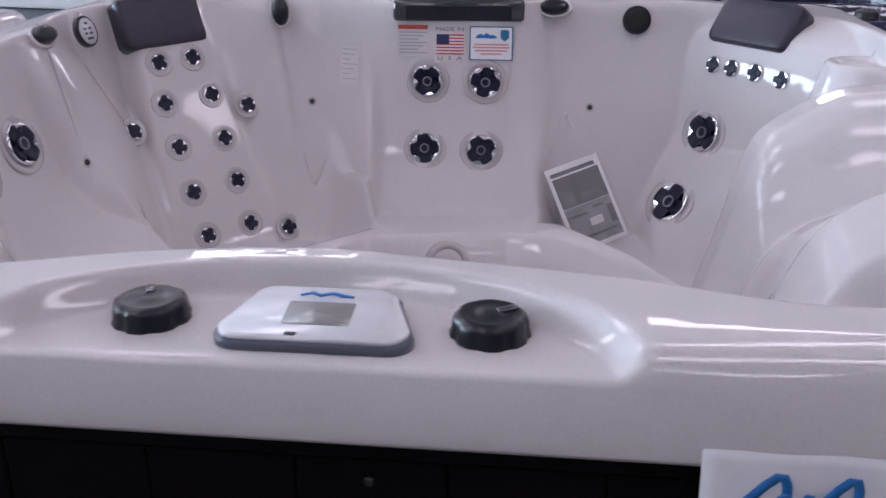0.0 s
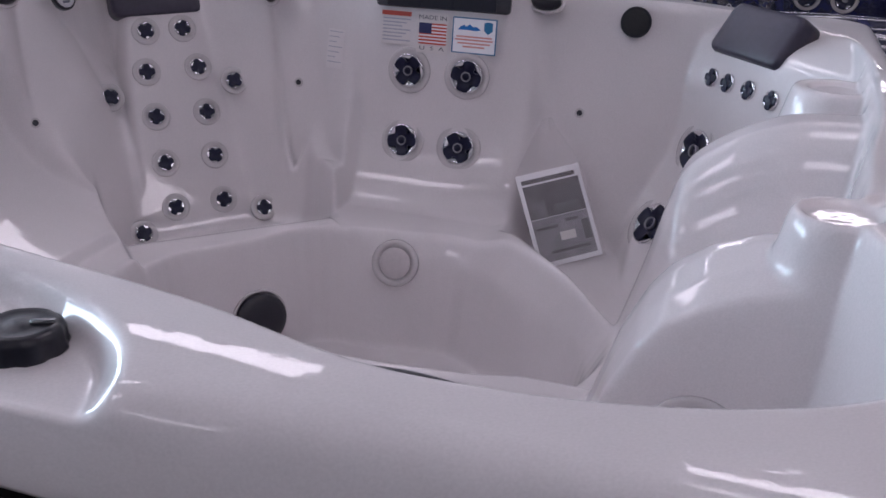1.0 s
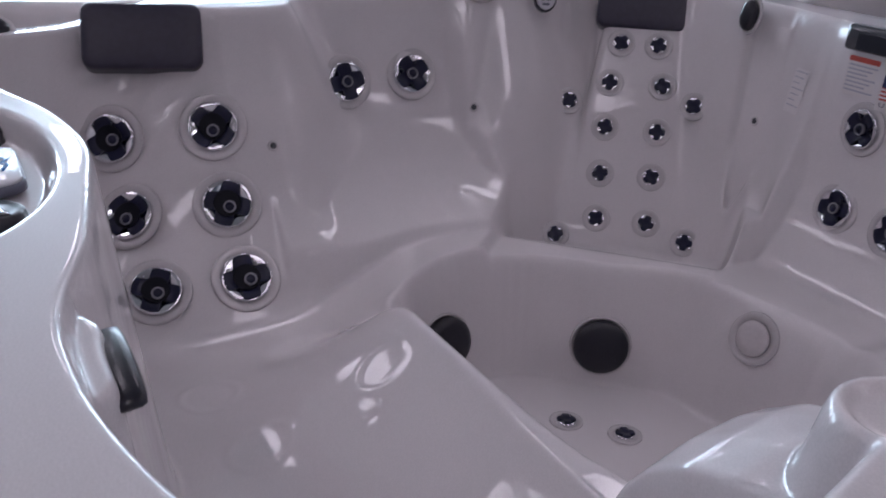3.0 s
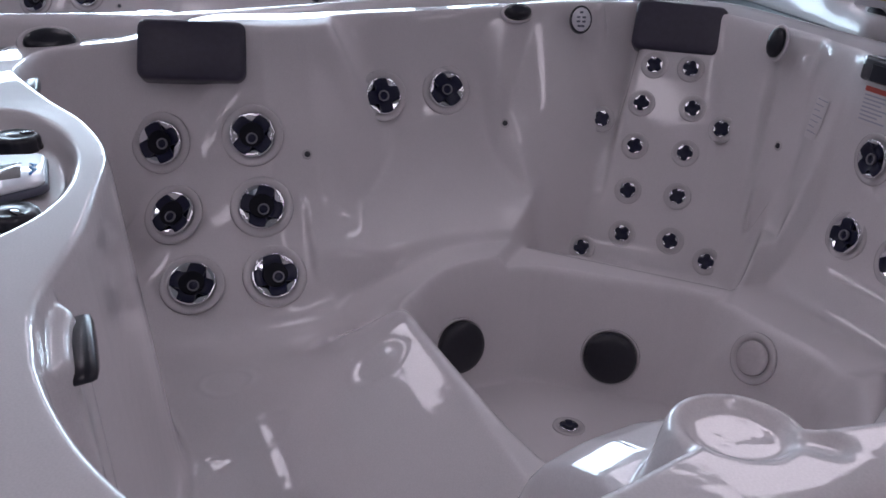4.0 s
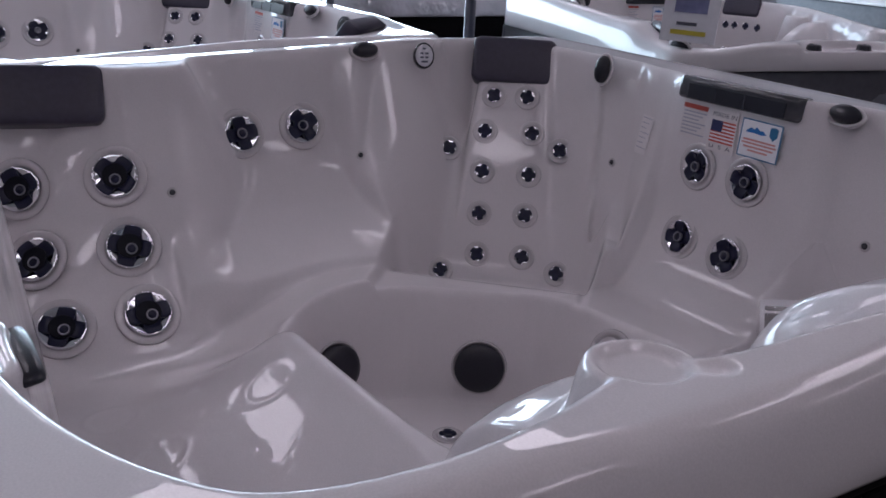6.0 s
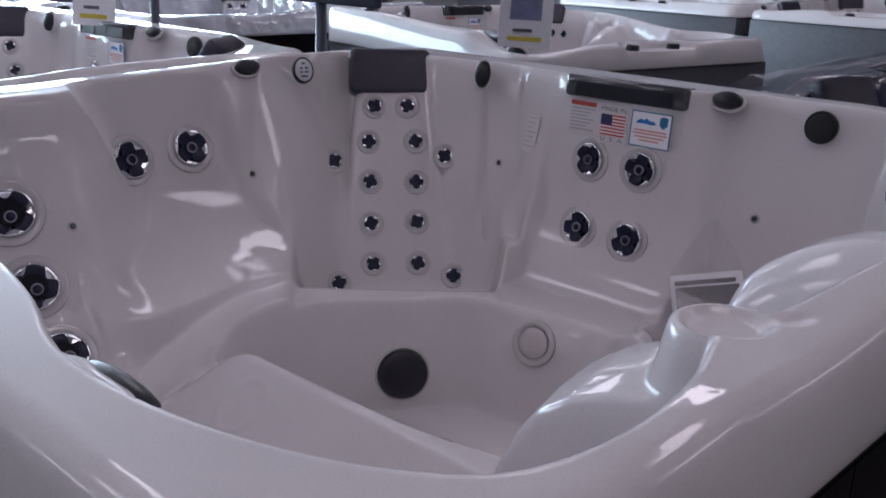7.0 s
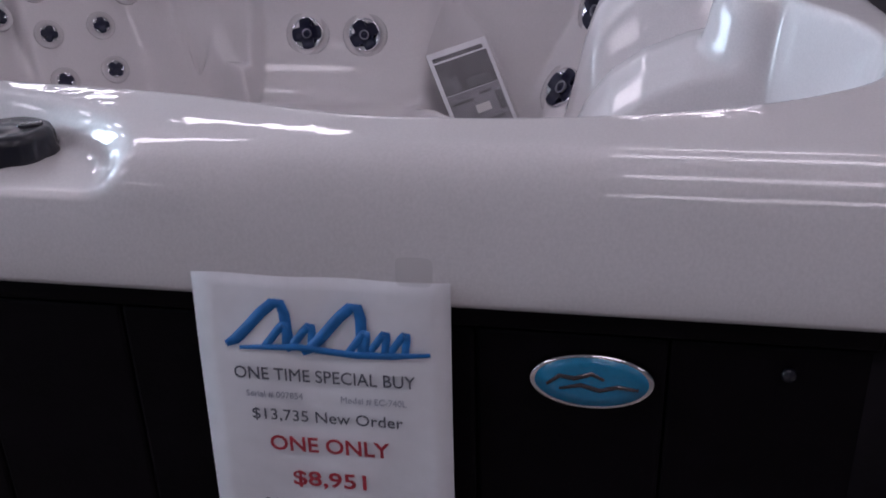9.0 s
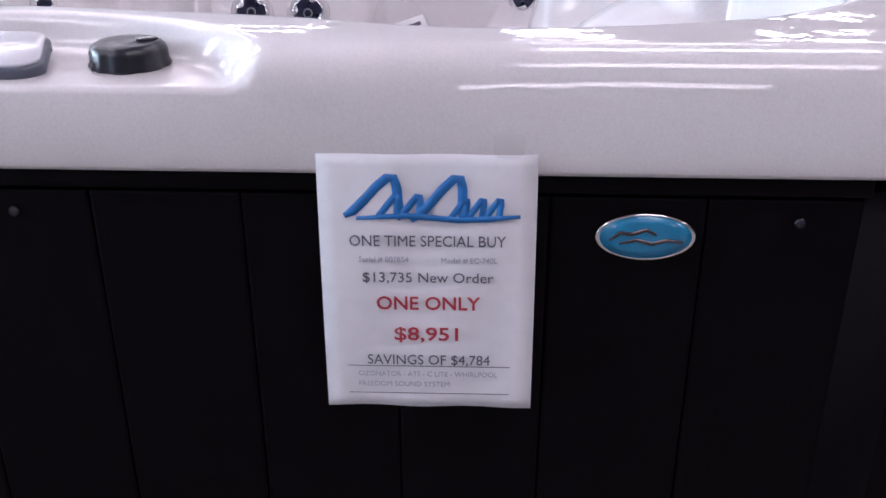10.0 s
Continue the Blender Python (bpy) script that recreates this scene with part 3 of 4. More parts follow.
# navy disc caps the nozzle, standing for the shade in its hole
BIG_BORE = mesh_of("bore", lathe([(0.0089, 0.006), (0.0089, 0.0112)], 20), NAVY)
# near-black stands for the shade deep in the cup; the dish itself is shallow
CUP_SHADE = material("jet_cup_shade", (0.003, 0.003, 0.008), 0.5, grain=0.1, scale=90, spec=0.2)
JET_CUP = mesh_of("cup", lathe([(0.0225, 0.0085), (0.0225, 0.0112), (0.020, 0.0108), (0.012, 0.0090)], 32), CUP_SHADE)
SMALL_FLANGE = mesh_of("jet", lathe([(0.031, -0.002), (0.0305, 0.002), (0.028, 0.003), (0.022, 0.0015), (0.020, 0.0), (0.0195, -0.003)], 28), FLANGE)
SMALL_RING = mesh_of("chrome_ring", lathe([(0.0185, -0.002), (0.0185, 0.004), (0.0165, 0.006), (0.012, 0.003), (0.010, 0.002)], 28), CHROME)
SMALL_STAR = mesh_of("face", lathe([(0.0175, 0.002), (0.0175, 0.006), (0.0155, 0.008), (0.006, 0.006), (0.004, 0.005)], 48, lobes=4, depth=0.50), NAVY)
DOT_RING = mesh_of("air_outlet", lathe([(0.013, -0.002), (0.0125, 0.0015), (0.008, 0.002), (0.0075, 0.0)], 20), FLANGE)
DOT = mesh_of("cap", lathe([(0.0075, -0.002), (0.0075, 0.003), (0.005, 0.004)], 16), SMOKE)


def big_jet(p, turn=0.0, spread=0.03, size=1.0, lift=0.001, facing=None, aim=0.0):
    """A large jet; aim swings the nozzle down over a shallow cup coloured dark for depth."""
    q, n = on_shell(p, spread)
    if facing:
        n = Vector(facing).normalized()
    j = part("jet", BIG_FLANGE, FLANGE, tub, "large jet with black four-lobed face and chrome rim", m=seat_on(q, n, lift, turn) @ Matrix.Diagonal((size, size, 1, 1)))
    part("chrome_ring", BIG_RING, CHROME, j)
    part("face", BIG_STAR, NAVY, j)
    if aim:
        part("cup", JET_CUP, CUP_SHADE, j)
    nz = part("nozzle", BIG_NOZZLE, NOZZLE, j, m=seat_on((0, -aim, 0.002), (0, 0, 1), 0, -turn) @ Matrix.Diagonal((0.85, 0.85, 1, 1)) if aim else None)
    part("bore", BIG_BORE, NAVY, nz)


def small_jet(p, turn=0.0, spread=0.02, flange=True, size=1.28, facing=None):
    q, n = on_shell(p, spread)
    if facing:
        n = (n + Vector(facing) * 2.0).normalized()
    j = part("jet", SMALL_FLANGE if flange else SMALL_RING, FLANGE, tub, "small jet with black cross face and chrome rim", m=seat_on(q, n, 0.009 if facing else 0.001, turn) @ Matrix.Diagonal((size, size, 1, 1)))
    if flange:
        part("chrome_ring", SMALL_RING, CHROME, j)
    part("face", SMALL_STAR, NAVY, j)


CORNER_JETS = [(-1.243, 1.789, 0.818), (-1.173, 1.866, 0.821), (-1.228, 1.754, 0.708), (-1.128, 1.862, 0.714), (-1.255, 1.664, 0.666), (-1.042, 1.916, 0.672), (-1.188, 1.725, 0.591), (-1.092, 1.834, 0.592), (-1.145, 1.693, 0.47),
               (-1.056, 1.805, 0.474), (-1.098, 1.661, 0.355), (-1.007, 1.767, 0.358), (-0.907, 1.814, 0.335), (-1.122, 1.55, 0.329)]
for i, p in enumerate(CORNER_JETS):
    small_jet(p, 10 + 17 * (i % 5), facing=(0.69, -0.616, 0.38) if i in (4, 5) or i > 11 else None)
BIG_JETS = [(-0.504, 1.908, 0.756), (-0.336, 1.921, 0.755), (-0.51, 1.904, 0.561), (-0.345, 1.909, 0.558), (0.287, 1.926, 0.623), (0.204, 1.88, 0.426), (-1.346, 0.974, 0.724), (-1.332, 1.171, 0.742),
            (-1.182, 0.602, 0.682), (-1.099, 0.606, 0.522), (-0.99, 0.614, 0.38), (-1.287, 0.393, 0.642), (-1.184, 0.413, 0.477), (-1.021, 0.421, 0.362)]
for i, p in enumerate(BIG_JETS):
    big_jet(p, 8 + 23 * (i % 4), 0.06 if i > 5 else 0.03, lift=0.010 if i in (6, 11, 12) else 0.004 if i > 5 else 0.001, facing=(0.93, 0.06 - 0.12 * (i == 7), 0.34) if i in (6, 7) else None, aim=0.007 if i > 7 else 0.0, size=(1.10, 1.10, 1.10, 1.10, 1.35, 1.45, 1.22, 1.22, 1.36, 1.36, 1.36, 1.36, 1.36, 1.36)[i])
big_jet((0.395, 0.620, 0.578), 20, 0.03, 1.2)
for p in ((0.297, 1.953, 0.811), (0.353, 1.913, 0.807), (0.405, 1.85, 0.807), (0.444, 1.769, 0.807)):
    small_jet(p, 45, 0.02, False)
for p in ((-0.58, 1.242, 0.095), (-0.48, 1.335, 0.095), (-0.25, 1.36, 0.095)):
    small_jet(p, 20)
for p in ((-1.243, 1.323, 0.665), (-0.851, 1.929, 0.685), (-0.035, 1.998, 0.672), (-1.173, 0.732, 0.625)):
    q, n = on_shell(p)
    d = part("air_outlet", DOT_RING, FLANGE, tub, "small round grey air outlet", m=seat_on(q, n, 0.001))
    part("cap", DOT, SMOKE, d)

# suction covers and the underwater light
SUCTION_RING = mesh_of("suction_cover", lathe([(0.076, -0.004), (0.075, 0.002), (0.073, 0.004), (0.069, 0.002), (0.068, -0.002)], 40), FLANGE)
SUCTION_CAP = mesh_of("cap", lathe([(0.067, -0.002), (0.067, 0.016), (0.063, 0.022), (0.050, 0.026), (0.030, 0.029), (0.012, 0.030)], 40), BLACK)
for p in ((-0.707, 1.417, 0.191), (-0.831, 1.047, 0.209)):
    q, n = on_shell(p, 0.05)
    sc = part("suction_cover", SUCTION_RING, FLANGE, tub, "round black domed suction cover", m=seat_on(q, n, 0.002))
    part("cap", SUCTION_CAP, BLACK, sc)
q, n = on_shell((-0.407, 1.58, 0.329), 0.05)
ul = part("underwater_light", lathe([(0.062, -0.003), (0.060, 0.004), (0.052, 0.006), (0.045, 0.003), (0.044, 0.0)], 40), FLANGE, tub, "round clear underwater light lens", m=seat_on(q, n, 0.002))
part("lens", lathe([(0.041, -0.001), (0.041, 0.006), (0.038, 0.009), (0.020, 0.0105)], 40), LENS, ul)


# pillows, oval knobs, speaker and emblem plate
def cushion(w, h, thick, bow):
    """A domed pad with a rolled edge."""
    bm = bmesh.new()
    rings = []
    for f, z in ((1.0, -0.03), (1.0, thick * 0.35), (0.985, thick * 0.7), (0.95, thick * 0.92), (0.86, thick), (0.6, thick * 1.06), (0.25, thick * 1.1)):
        rings.append([bm.verts.new((x * f, y * f, z)) for x, y in round_rect(w, h, 0.024, 6, bow)])
    for a, b in zip(rings, rings[1:]):
        for i in range(len(a)):
            bm.faces.new((a[i], a[(i + 1) % len(a)], b[(i + 1) % len(a)], b[i]))
    bm.faces.new(rings[-1])
    bm.faces.new(rings[0][::-1])
    return bm


PILLOWS = [((-1.300, 0.480, 0.868), (0.86, -0.22, 0.42), 0.262, 0.148, 0.030, -0.006), ((-1.252, 1.862, 0.922), (0.70, -0.57, 0.36), 0.262, 0.145, 0.030, -0.004), ((0.405, 1.925, 0.918), (-0.66, -0.52, 0.55), 0.270, 0.135, 0.030, 0.004)]
for p, n, w, h, th, bow in PILLOWS:
    part("pillow", cushion(w, h, th, bow), PILLOW, tub, "dark charcoal vinyl head pillow", m=seat_on(p, n, -0.012 if -1.5 < p[0] < 0 and p[1] > 1.0 else 0.004))
# waterfall spout on the far rim
wf = part("waterfall_spout", boxed((-0.185, -0.030, -0.035), (0.185, 0.030, 0.030), 0.010), SMOKE, tub, "long smoked plastic waterfall spout", m=pose(-0.417, 1.960, 0.950, 84, 0, 2.5))
part("lip", boxed((-0.15, -0.026, 0.0301), (0.15, 0.012, 0.033), 0.001), BLACK, wf, flat=True)
for dx in (-0.06, 0.03):
    part("rib", boxed((dx - 0.003, -0.026, 0.0331), (dx + 0.003, 0.012, 0.0345)), SMOKE, wf, flat=True)

KNOB = mesh_of("air_knob", lathe([(0.036, -0.012), (0.036, 0.012), (0.033, 0.019), (0.026, 0.023), (0.012, 0.025)], 32, 1.0, 0.55), BLACK)
KNOB_BED = mesh_of("bezel", lathe([(0.045, -0.006), (0.044, 0.003), (0.040, 0.004), (0.037, 0.0)], 32, 1.0, 0.60), ACRYLIC)
for p, n, turn in (((-1.350, 1.382, 0.950), (0.80, 0.0, 0.6), 0), ((-0.149, 2.004, 0.953), (0.0, -0.75, 0.66), 0), ((-1.418, 0.150, 0.865), (0.75, 0.15, 0.6), 0), ((-0.932, 1.952, 0.941), (0.25, -0.95, 0.2), 90)):
    k = part("air_knob", KNOB, BLACK, tub, "oval black air control knob", m=seat_on(p, n, 0.014 if p[1] < 0.5 else 0.0, turn) @ Matrix.Diagonal((1.7, 1.7, 1, 1) if p[1] < 0.5 else (1.1, 1.1, 1, 1)))
    part("bezel", KNOB_BED, ACRYLIC, k)
q, n = on_shell((0.087, 2.016, 0.922), 0.03)
sp = part("speaker", lathe([(0.040, -0.004), (0.040, 0.008), (0.037, 0.012), (0.034, 0.010)], 36), BLACK, tub, "round black loudspeaker with mesh grille", m=seat_on(q, n, 0.004))
part("grille", lathe([(0.033, 0.006), (0.033, 0.0115), (0.020, 0.0135), (0.008, 0.014)], 36), GRILLE, sp)
q, n = Vector((-1.343, 1.584, 0.932)), Vector((0.9, -0.30, 0.30))
pl = part("emblem_plate", lathe([(0.040, -0.012), (0.040, 0.004), (0.037, 0.007), (0.035, 0.005)], 36, 0.8, 1.0), BLACK, tub, "round silver control legend plate", m=seat_on(q, n, 0.002))
part("face", lathe([(0.034, 0.002), (0.034, 0.0062)], 36, 0.8, 1.0), PANEL, pl)
for i, (dx, dy, w) in enumerate(((0, 0.020, 0.010), (-0.008, 0.006, 0.010), (0.008, 0.006, 0.010), (-0.008, -0.006, 0.010), (0.008, -0.006, 0.010), (0, -0.019, 0.020))):
    part("mark", boxed((dx - w / 2, dy - 0.003, 0.0062), (dx + w / 2, dy + 0.003, 0.0072)), PANEL_EDGE, pl, flat=True)
# grip in the front inner wall, and flush oval plugs below the rim
grip = part("grip", lathe([(0.074, -0.020), (0.074, 0.004), (0.071, 0.009), (0.055, 0.012), (0.02, 0.013)], 40, 1.0, 0.20), BLACK, tub, "long oval black air control in the lounge wall", m=seat_on((0.145, 0.174, 0.852), (0.0, 0.98, 0.16), 0.0))
grip2 = part("grip", grip.data, BLACK, tub, "long oval black air control in the lounge wall", m=seat_on((-1.02, 0.115, 0.855), (0.05, 0.97, 0.25), 0.0))

# ---- console in the front rim ----
DIAL = mesh_of("dial", lathe([(0.042, 0.0), (0.042, 0.005), (0.040, 0.008), (0.0395, 0.018), (0.037, 0.024), (0.031, 0.027), (0.027, 0.0255), (0.014, 0.0255), (0.010, 0.027)], 64, lobes=8, depth=0.06), BLACK)
DIAL_TOP = mesh_of("pointer", boxed((-0.005, 0.008, 0.024), (0.005, 0.031, 0.0285), 0.0015), SMOKE)
for x, y, turn in ((-0.565, 0.094, 20), (-0.204, 0.094, -60)):
    d = part("dial", DIAL, BLACK, tub, "scalloped black diverter dial", m=pose(x, y, 0.862, 0, 0, turn))
    part("pointer", DIAL_TOP, SMOKE, d)


def trapezoid(w0, w1, h, r, n=5):
    out = []
    for cx, cy, a0 in ((w1 / 2 - r, h / 2 - r, 0), (-w1 / 2 + r, h / 2 - r, 90), (-w0 / 2 + r, -h / 2 + r, 180), (w0 / 2 - r, -h / 2 + r, 270)):
        for i in range(n + 1):
            a = radians(a0 + 90 * i / n)
            out.append((cx + r * math.cos(a), cy + r * math.sin(a) + 0.006 * (1 - (2 * cx / w0) ** 2)))
    return out


cp = part("control_panel", slab(trapezoid(0.205, 0.165, 0.112, 0.026), 0.0, 0.012, 0.003), PANEL_EDGE, tub, "silver touch control panel with grey display", m=pose(-0.380, 0.084, 0.867, 5, 0, 0))
part("face", slab(trapezoid(0.197, 0.158, 0.105, 0.024), 0.012, 0.0165, 0.002), PANEL, cp)
part("display", slab(round_rect(0.070, 0.046, 0.003), 0.0165, 0.0172), SCREEN, cp)
part("button", slab(round_rect(0.012, 0.006, 0.002), 0.0165, 0.0174), SMOKE, cp).location = (-0.02, -0.042, 0)
part("emblem", stroke([(-0.028, 0.036), (-0.016, 0.043), (-0.006, 0.037), (0.006, 0.043), (0.020, 0.037), (0.030, 0.036)], 0.006, 0.0165, 0.0172), BLUE_INK, cp)

# ---- stickers on the far seat back ----
def sticker_pose(x, z, y=1.9):
    q, n = on_shell((x, 1.914, z), 0.03)
    return seat_on(q, Vector((0, -1, 0.08)), 0.003)


st = part("warning_sticker", slab(round_rect(0.088, 0.090, 0.003), 0, 0.0008), STICKER_CLEAR, tub, "pale warning sticker with red heading", flat=True, m=sticker_pose(-0.548, 0.868))
part("heading", boxed((-0.043, 0.032, 0.0008), (0.043, 0.044, 0.0012)), STICKER_RED, st, flat=True)
for i in range(7):
    part("text_bar", boxed((-0.040, 0.022 - 0.0095 * i, 0.0008), (0.040 - 0.012 * (i % 3), 0.0255 - 0.0095 * i, 0.0011)), PALE_INK, st, flat=True)
fs = part("flag_sticker", slab(round_rect(0.088, 0.108, 0.003), 0, 0.0008), STICKER_CLEAR, tub, "flag sticker with red stripes and blue corner", flat=True, m=sticker_pose(-0.440, 0.862))
part("flag", boxed((-0.038, -0.030, 0.0008), (0.040, 0.026, 0.0011)), STICKER, fs, flat=True)
for i in range(7):
    part("stripe", boxed((-0.038, 0.0215 - 0.0086 * i, 0.0011), (0.040, 0.026 - 0.0086 * i, 0.0014)), STICKER_RED, fs, flat=True)
part("canton", boxed((-0.038, -0.002, 0.0014), (-0.002, 0.026, 0.0017)), FLAG_BLUE, fs, flat=True)
words("MADE IN", 0.016, INK, fs, pose(0.0, 0.040, 0.0012), width=0.078)
words("U  S  A", 0.015, INK, fs, pose(0.0, -0.041, 0.0012), width=0.070)
bs = part("emblem_sticker", slab(round_rect(0.123, 0.094, 0.003), 0, 0.0008), STICKER_BLUE, tub, "white sticker with blue border and shield", flat=True, m=sticker_pose(-0.321, 0.864))
part("field", boxed((-0.058, -0.044, 0.0008), (0.058, 0.044, 0.0012)), STICKER, bs, flat=True)
part("emblem", slab([(-0.046, 0.014), (-0.040, 0.022), (-0.030, 0.027), (-0.022, 0.023), (-0.014, 0.030), (-0.004, 0.023), (0.006, 0.024), (0.018, 0.016), (0.002, 0.013), (-0.02, 0.015)], 0.0012, 0.0016), BLUE_INK, bs, flat=True)
part("shield", slab([(0.026, 0.036), (0.038, 0.039), (0.050, 0.036), (0.050, 0.016), (0.038, 0.006), (0.026, 0.016)], 0.0012, 0.0016), STICKER_BLUE, bs, flat=True)
for y, w in ((-0.003, 0.098), (-0.011, 0.104), (-0.020, 0.090), (-0.029, 0.060)):
    part("text_bar", boxed((-w / 2, y - 0.0022, 0.0012), (w / 2, y + 0.0022, 0.0015)), STICKER_PRINT, bs, flat=True)
q, n = on_shell((-0.735, 1.945, 0.79), 0.03)
ls = part("label_sticker", slab(round_rect(0.056, 0.11, 0.003), 0, 0.0003), LABEL_FILM, tub, "pale printed rating label", flat=True, m=seat_on(q, n, 0.0015))
for i in range(7):
    part("text_bar", boxed((-0.024, 0.046 - 0.014 * i, 0.0003), (0.022 - 0.010 * (i % 3), 0.0482 - 0.014 * i, 0.0005)), PALE_INK, ls, flat=True)

# ---- badge on the cabinet ----
bd = part("badge", lathe([(0.059, 0.0), (0.059, 0.005), (0.057, 0.008), (0.054, 0.007)], 48, 1.0, 0.50), CHROME, tub, "oval blue enamel badge with chrome edge", m=pose(0.331, 0.020, 0.712, 90, 0, 0) @ Matrix.Diagonal((0.87, 0.87, 1, 1)))
part("enamel", lathe([(0.0535, 0.004), (0.0535, 0.0072), (0.03, 0.0078)], 48, 1.0, 0.50), BADGE_BLUE, bd)
for pts in ([(-0.042, -0.004), (-0.030, 0.006), (-0.016, 0.004), (0.0, 0.010), (0.012, 0.004)], [(-0.030, -0.008), (-0.010, -0.003), (0.008, -0.008), (0.024, -0.003), (0.044, -0.005)]):
    part("emblem_stroke", stroke(pts, 0.0045, 0.0072, 0.0088), SMOKE, bd)

# ---- price sheet taped over the lip ----
SW, SH = 0.2165, 0.280


def sheet_y(v):
    """How far the hanging paper stands off, from its top to its foot."""
    return -0.0035 - 0.014 * math.sin(min(1.0, v * 1.25) * math.pi / 2) - 0.001 * math.sin(v * 7)


bm = bmesh.new()
rows = []
for j in range(25):
    v = j / 24
    rows.append([bm.verts.new((SW * (i / 12 - 0.5), sheet_y(v) + 0.0016 * math.sin(i * 1.1 + v * 5), -SH * v)) for i in range(13)])
for a, b in zip(rows, rows[1:]):
    for i in range(12):
        bm.faces.new((a[i], a[i + 1], b[i + 1], b[i]))
sheet_me = mesh_of("price_sheet", bm, PAPER)
sheet = tagged(part("price_sheet", sheet_me, PAPER), "white printed price sheet hanging from the tub lip", "price sheet")
solid = sheet.modifiers.new("thickness", "SOLIDIFY")
solid.thickness = 0.0006
sheet.matrix_basis = pose(0.1105, 0.0, 0.8035, 0, -0.3, 0)


def on_sheet(u, v, lift=0.0022):
    """A pose on the paper: u across from its middle, v from the top (0 to 1)."""
    slope = (sheet_y(v + 0.02) - sheet_y(v - 0.02)) / (0.04 * SH)
    return pose(u, sheet_y(v) - lift, -SH * v, 90 + math.degrees(math.atan(slope)), 0, 0)


for text, size, mt, u, v, w, bold in (("ONE TIME SPECIAL BUY", 0.0165, INK, 0.0, 0.314, 0.156, 0), ("$13,735 New Order", 0.0155, INK, 0.0, 0.455, 0.132, 0), ("ONE ONLY", 0.0210, RED_INK, 0.0, 0.559, 0.106, 0.0003), ("$8,951", 0.0215, RED_INK, 0.0, 0.686, 0.066, 0.0003),
                                       ("SAVINGS OF $4,784", 0.0165, INK, 0.0, 0.795, 0.128, 0), ("OZONATOR - ATS - C LITE - WHIRLPOOL", 0.0085, PALE_INK, -0.001, 0.855, 0.146, 0), ("Serial # 007854", 0.0085, PALE_INK, -0.044, 0.384, 0.050, 0), ("Model # EC-740L", 0.0085, PALE_INK, 0.042, 0.386, 0.056, 0), ("FREEDOM SOUND SYSTEM", 0.0085, PALE_INK, -0.026, 0.899, 0.096, 0)):
    words(text, size, mt, sheet, on_sheet(u, v), bold=bold, width=w)
for u, v, w, h, mt in ((0.0, 0.820, 0.170, 0.0008, INK), (0.0, 0.938, 0.170, 0.0008, INK)):
    part("printed_bar", boxed((-w / 2, -h / 2, 0), (w / 2, h / 2, 0.0003)), mt, sheet, flat=True, m=on_sheet(u, v))
TAPE = glass("sticky_tape", (0.46, 0.44, 0.44), 0.35, 0.06)
for u in (0.080,):
    part("tape", slab(round_rect(0.030, 0.024, 0.006), 0, 0.0004), TAPE, sheet, "dull strip of clear sticky tape", flat=True, m=on_sheet(u, 0.0, 0.0030) @ pose(0, 0.010, 0))
# a slanted brush emblem of plain strokes
def brush(points, width, lift=0.0022):
    part("emblem_stroke", stroke(points, width, 0, 0.0004), BLUE_INK, sheet, m=on_sheet(0, 0.155, lift))


def ripple(x0, x1, base, tall, waves, n=9):
    """A leaning wave of a brush, from x0 to x1."""
    out = []
    for i in range(n * waves + 1):
        t = i / (n * waves)
        h = tall * 0.5 * (1 - math.cos(2 * math.pi * waves * t))
        out.append((x0 + (x1 - x0) * t + 0.42 * h, base + h))
    return out


brush(ripple(-0.082, -0.022, -0.018, 0.040, 1), 0.0095)
brush(ripple(-0.050, -0.006, -0.019, 0.022, 2), 0.0070, 0.0024)
brush(ripple(-0.016, 0.040, -0.022, 0.044, 1), 0.0095, 0.0026)
brush(ripple(0.022, 0.072, -0.020, 0.020, 3), 0.0065, 0.0028)
brush([(-0.070, -0.020), (-0.02, -0.017), (0.03, -0.021), (0.060, -0.020), (0.092, -0.017)], 0.0060, 0.0030)

# ---- booklet in a clear bag on the far seat ----
bag = tagged(new("document_bag"), "owner's booklet in a clear plastic bag on the seat", "document bag")
c = [Vector(v) for v in ((-0.175, 1.830, 0.506), (-0.027, 1.905, 0.563), (0.099, 1.862, 0.329), (-0.045, 1.742, 0.322))]
ux, uy = ((c[1] - c[0]) + (c[2] - c[3])) / 2, ((c[0] - c[3]) + (c[1] - c[2])) / 2
bw, bh = ux.length, uy.length
xn = ux.normalized()
yn = (uy - xn * uy.dot(xn)).normalized()
zn = xn.cross(yn)
bm_ = Matrix((xn, yn, zn)).transposed().to_4x4()
bm_.translation = sum(c, Vector()) / 4
if zn.y > 0:
    print("booklet faces the wall")
bag.matrix_basis = bm_
W2, H2 = bw / 2, bh / 2
bk = part("booklet", boxed((-W2, -H2, 0), (W2, H2, 0.004), 0.001), STICKER, bag, "white-bordered booklet with dark cover photograph")
part("cover_photo", boxed((-W2 * 0.88, H2 * 0.02, 0.004), (W2 * 0.88, H2 * 0.74, 0.0046)), PHOTO, bk, flat=True)
part("cover_photo", boxed((-W2 * 0.88, -H2 * 0.90, 0.004), (W2 * 0.88, H2 * 0.01, 0.0046)), PHOTO_PALE, bk, flat=True)
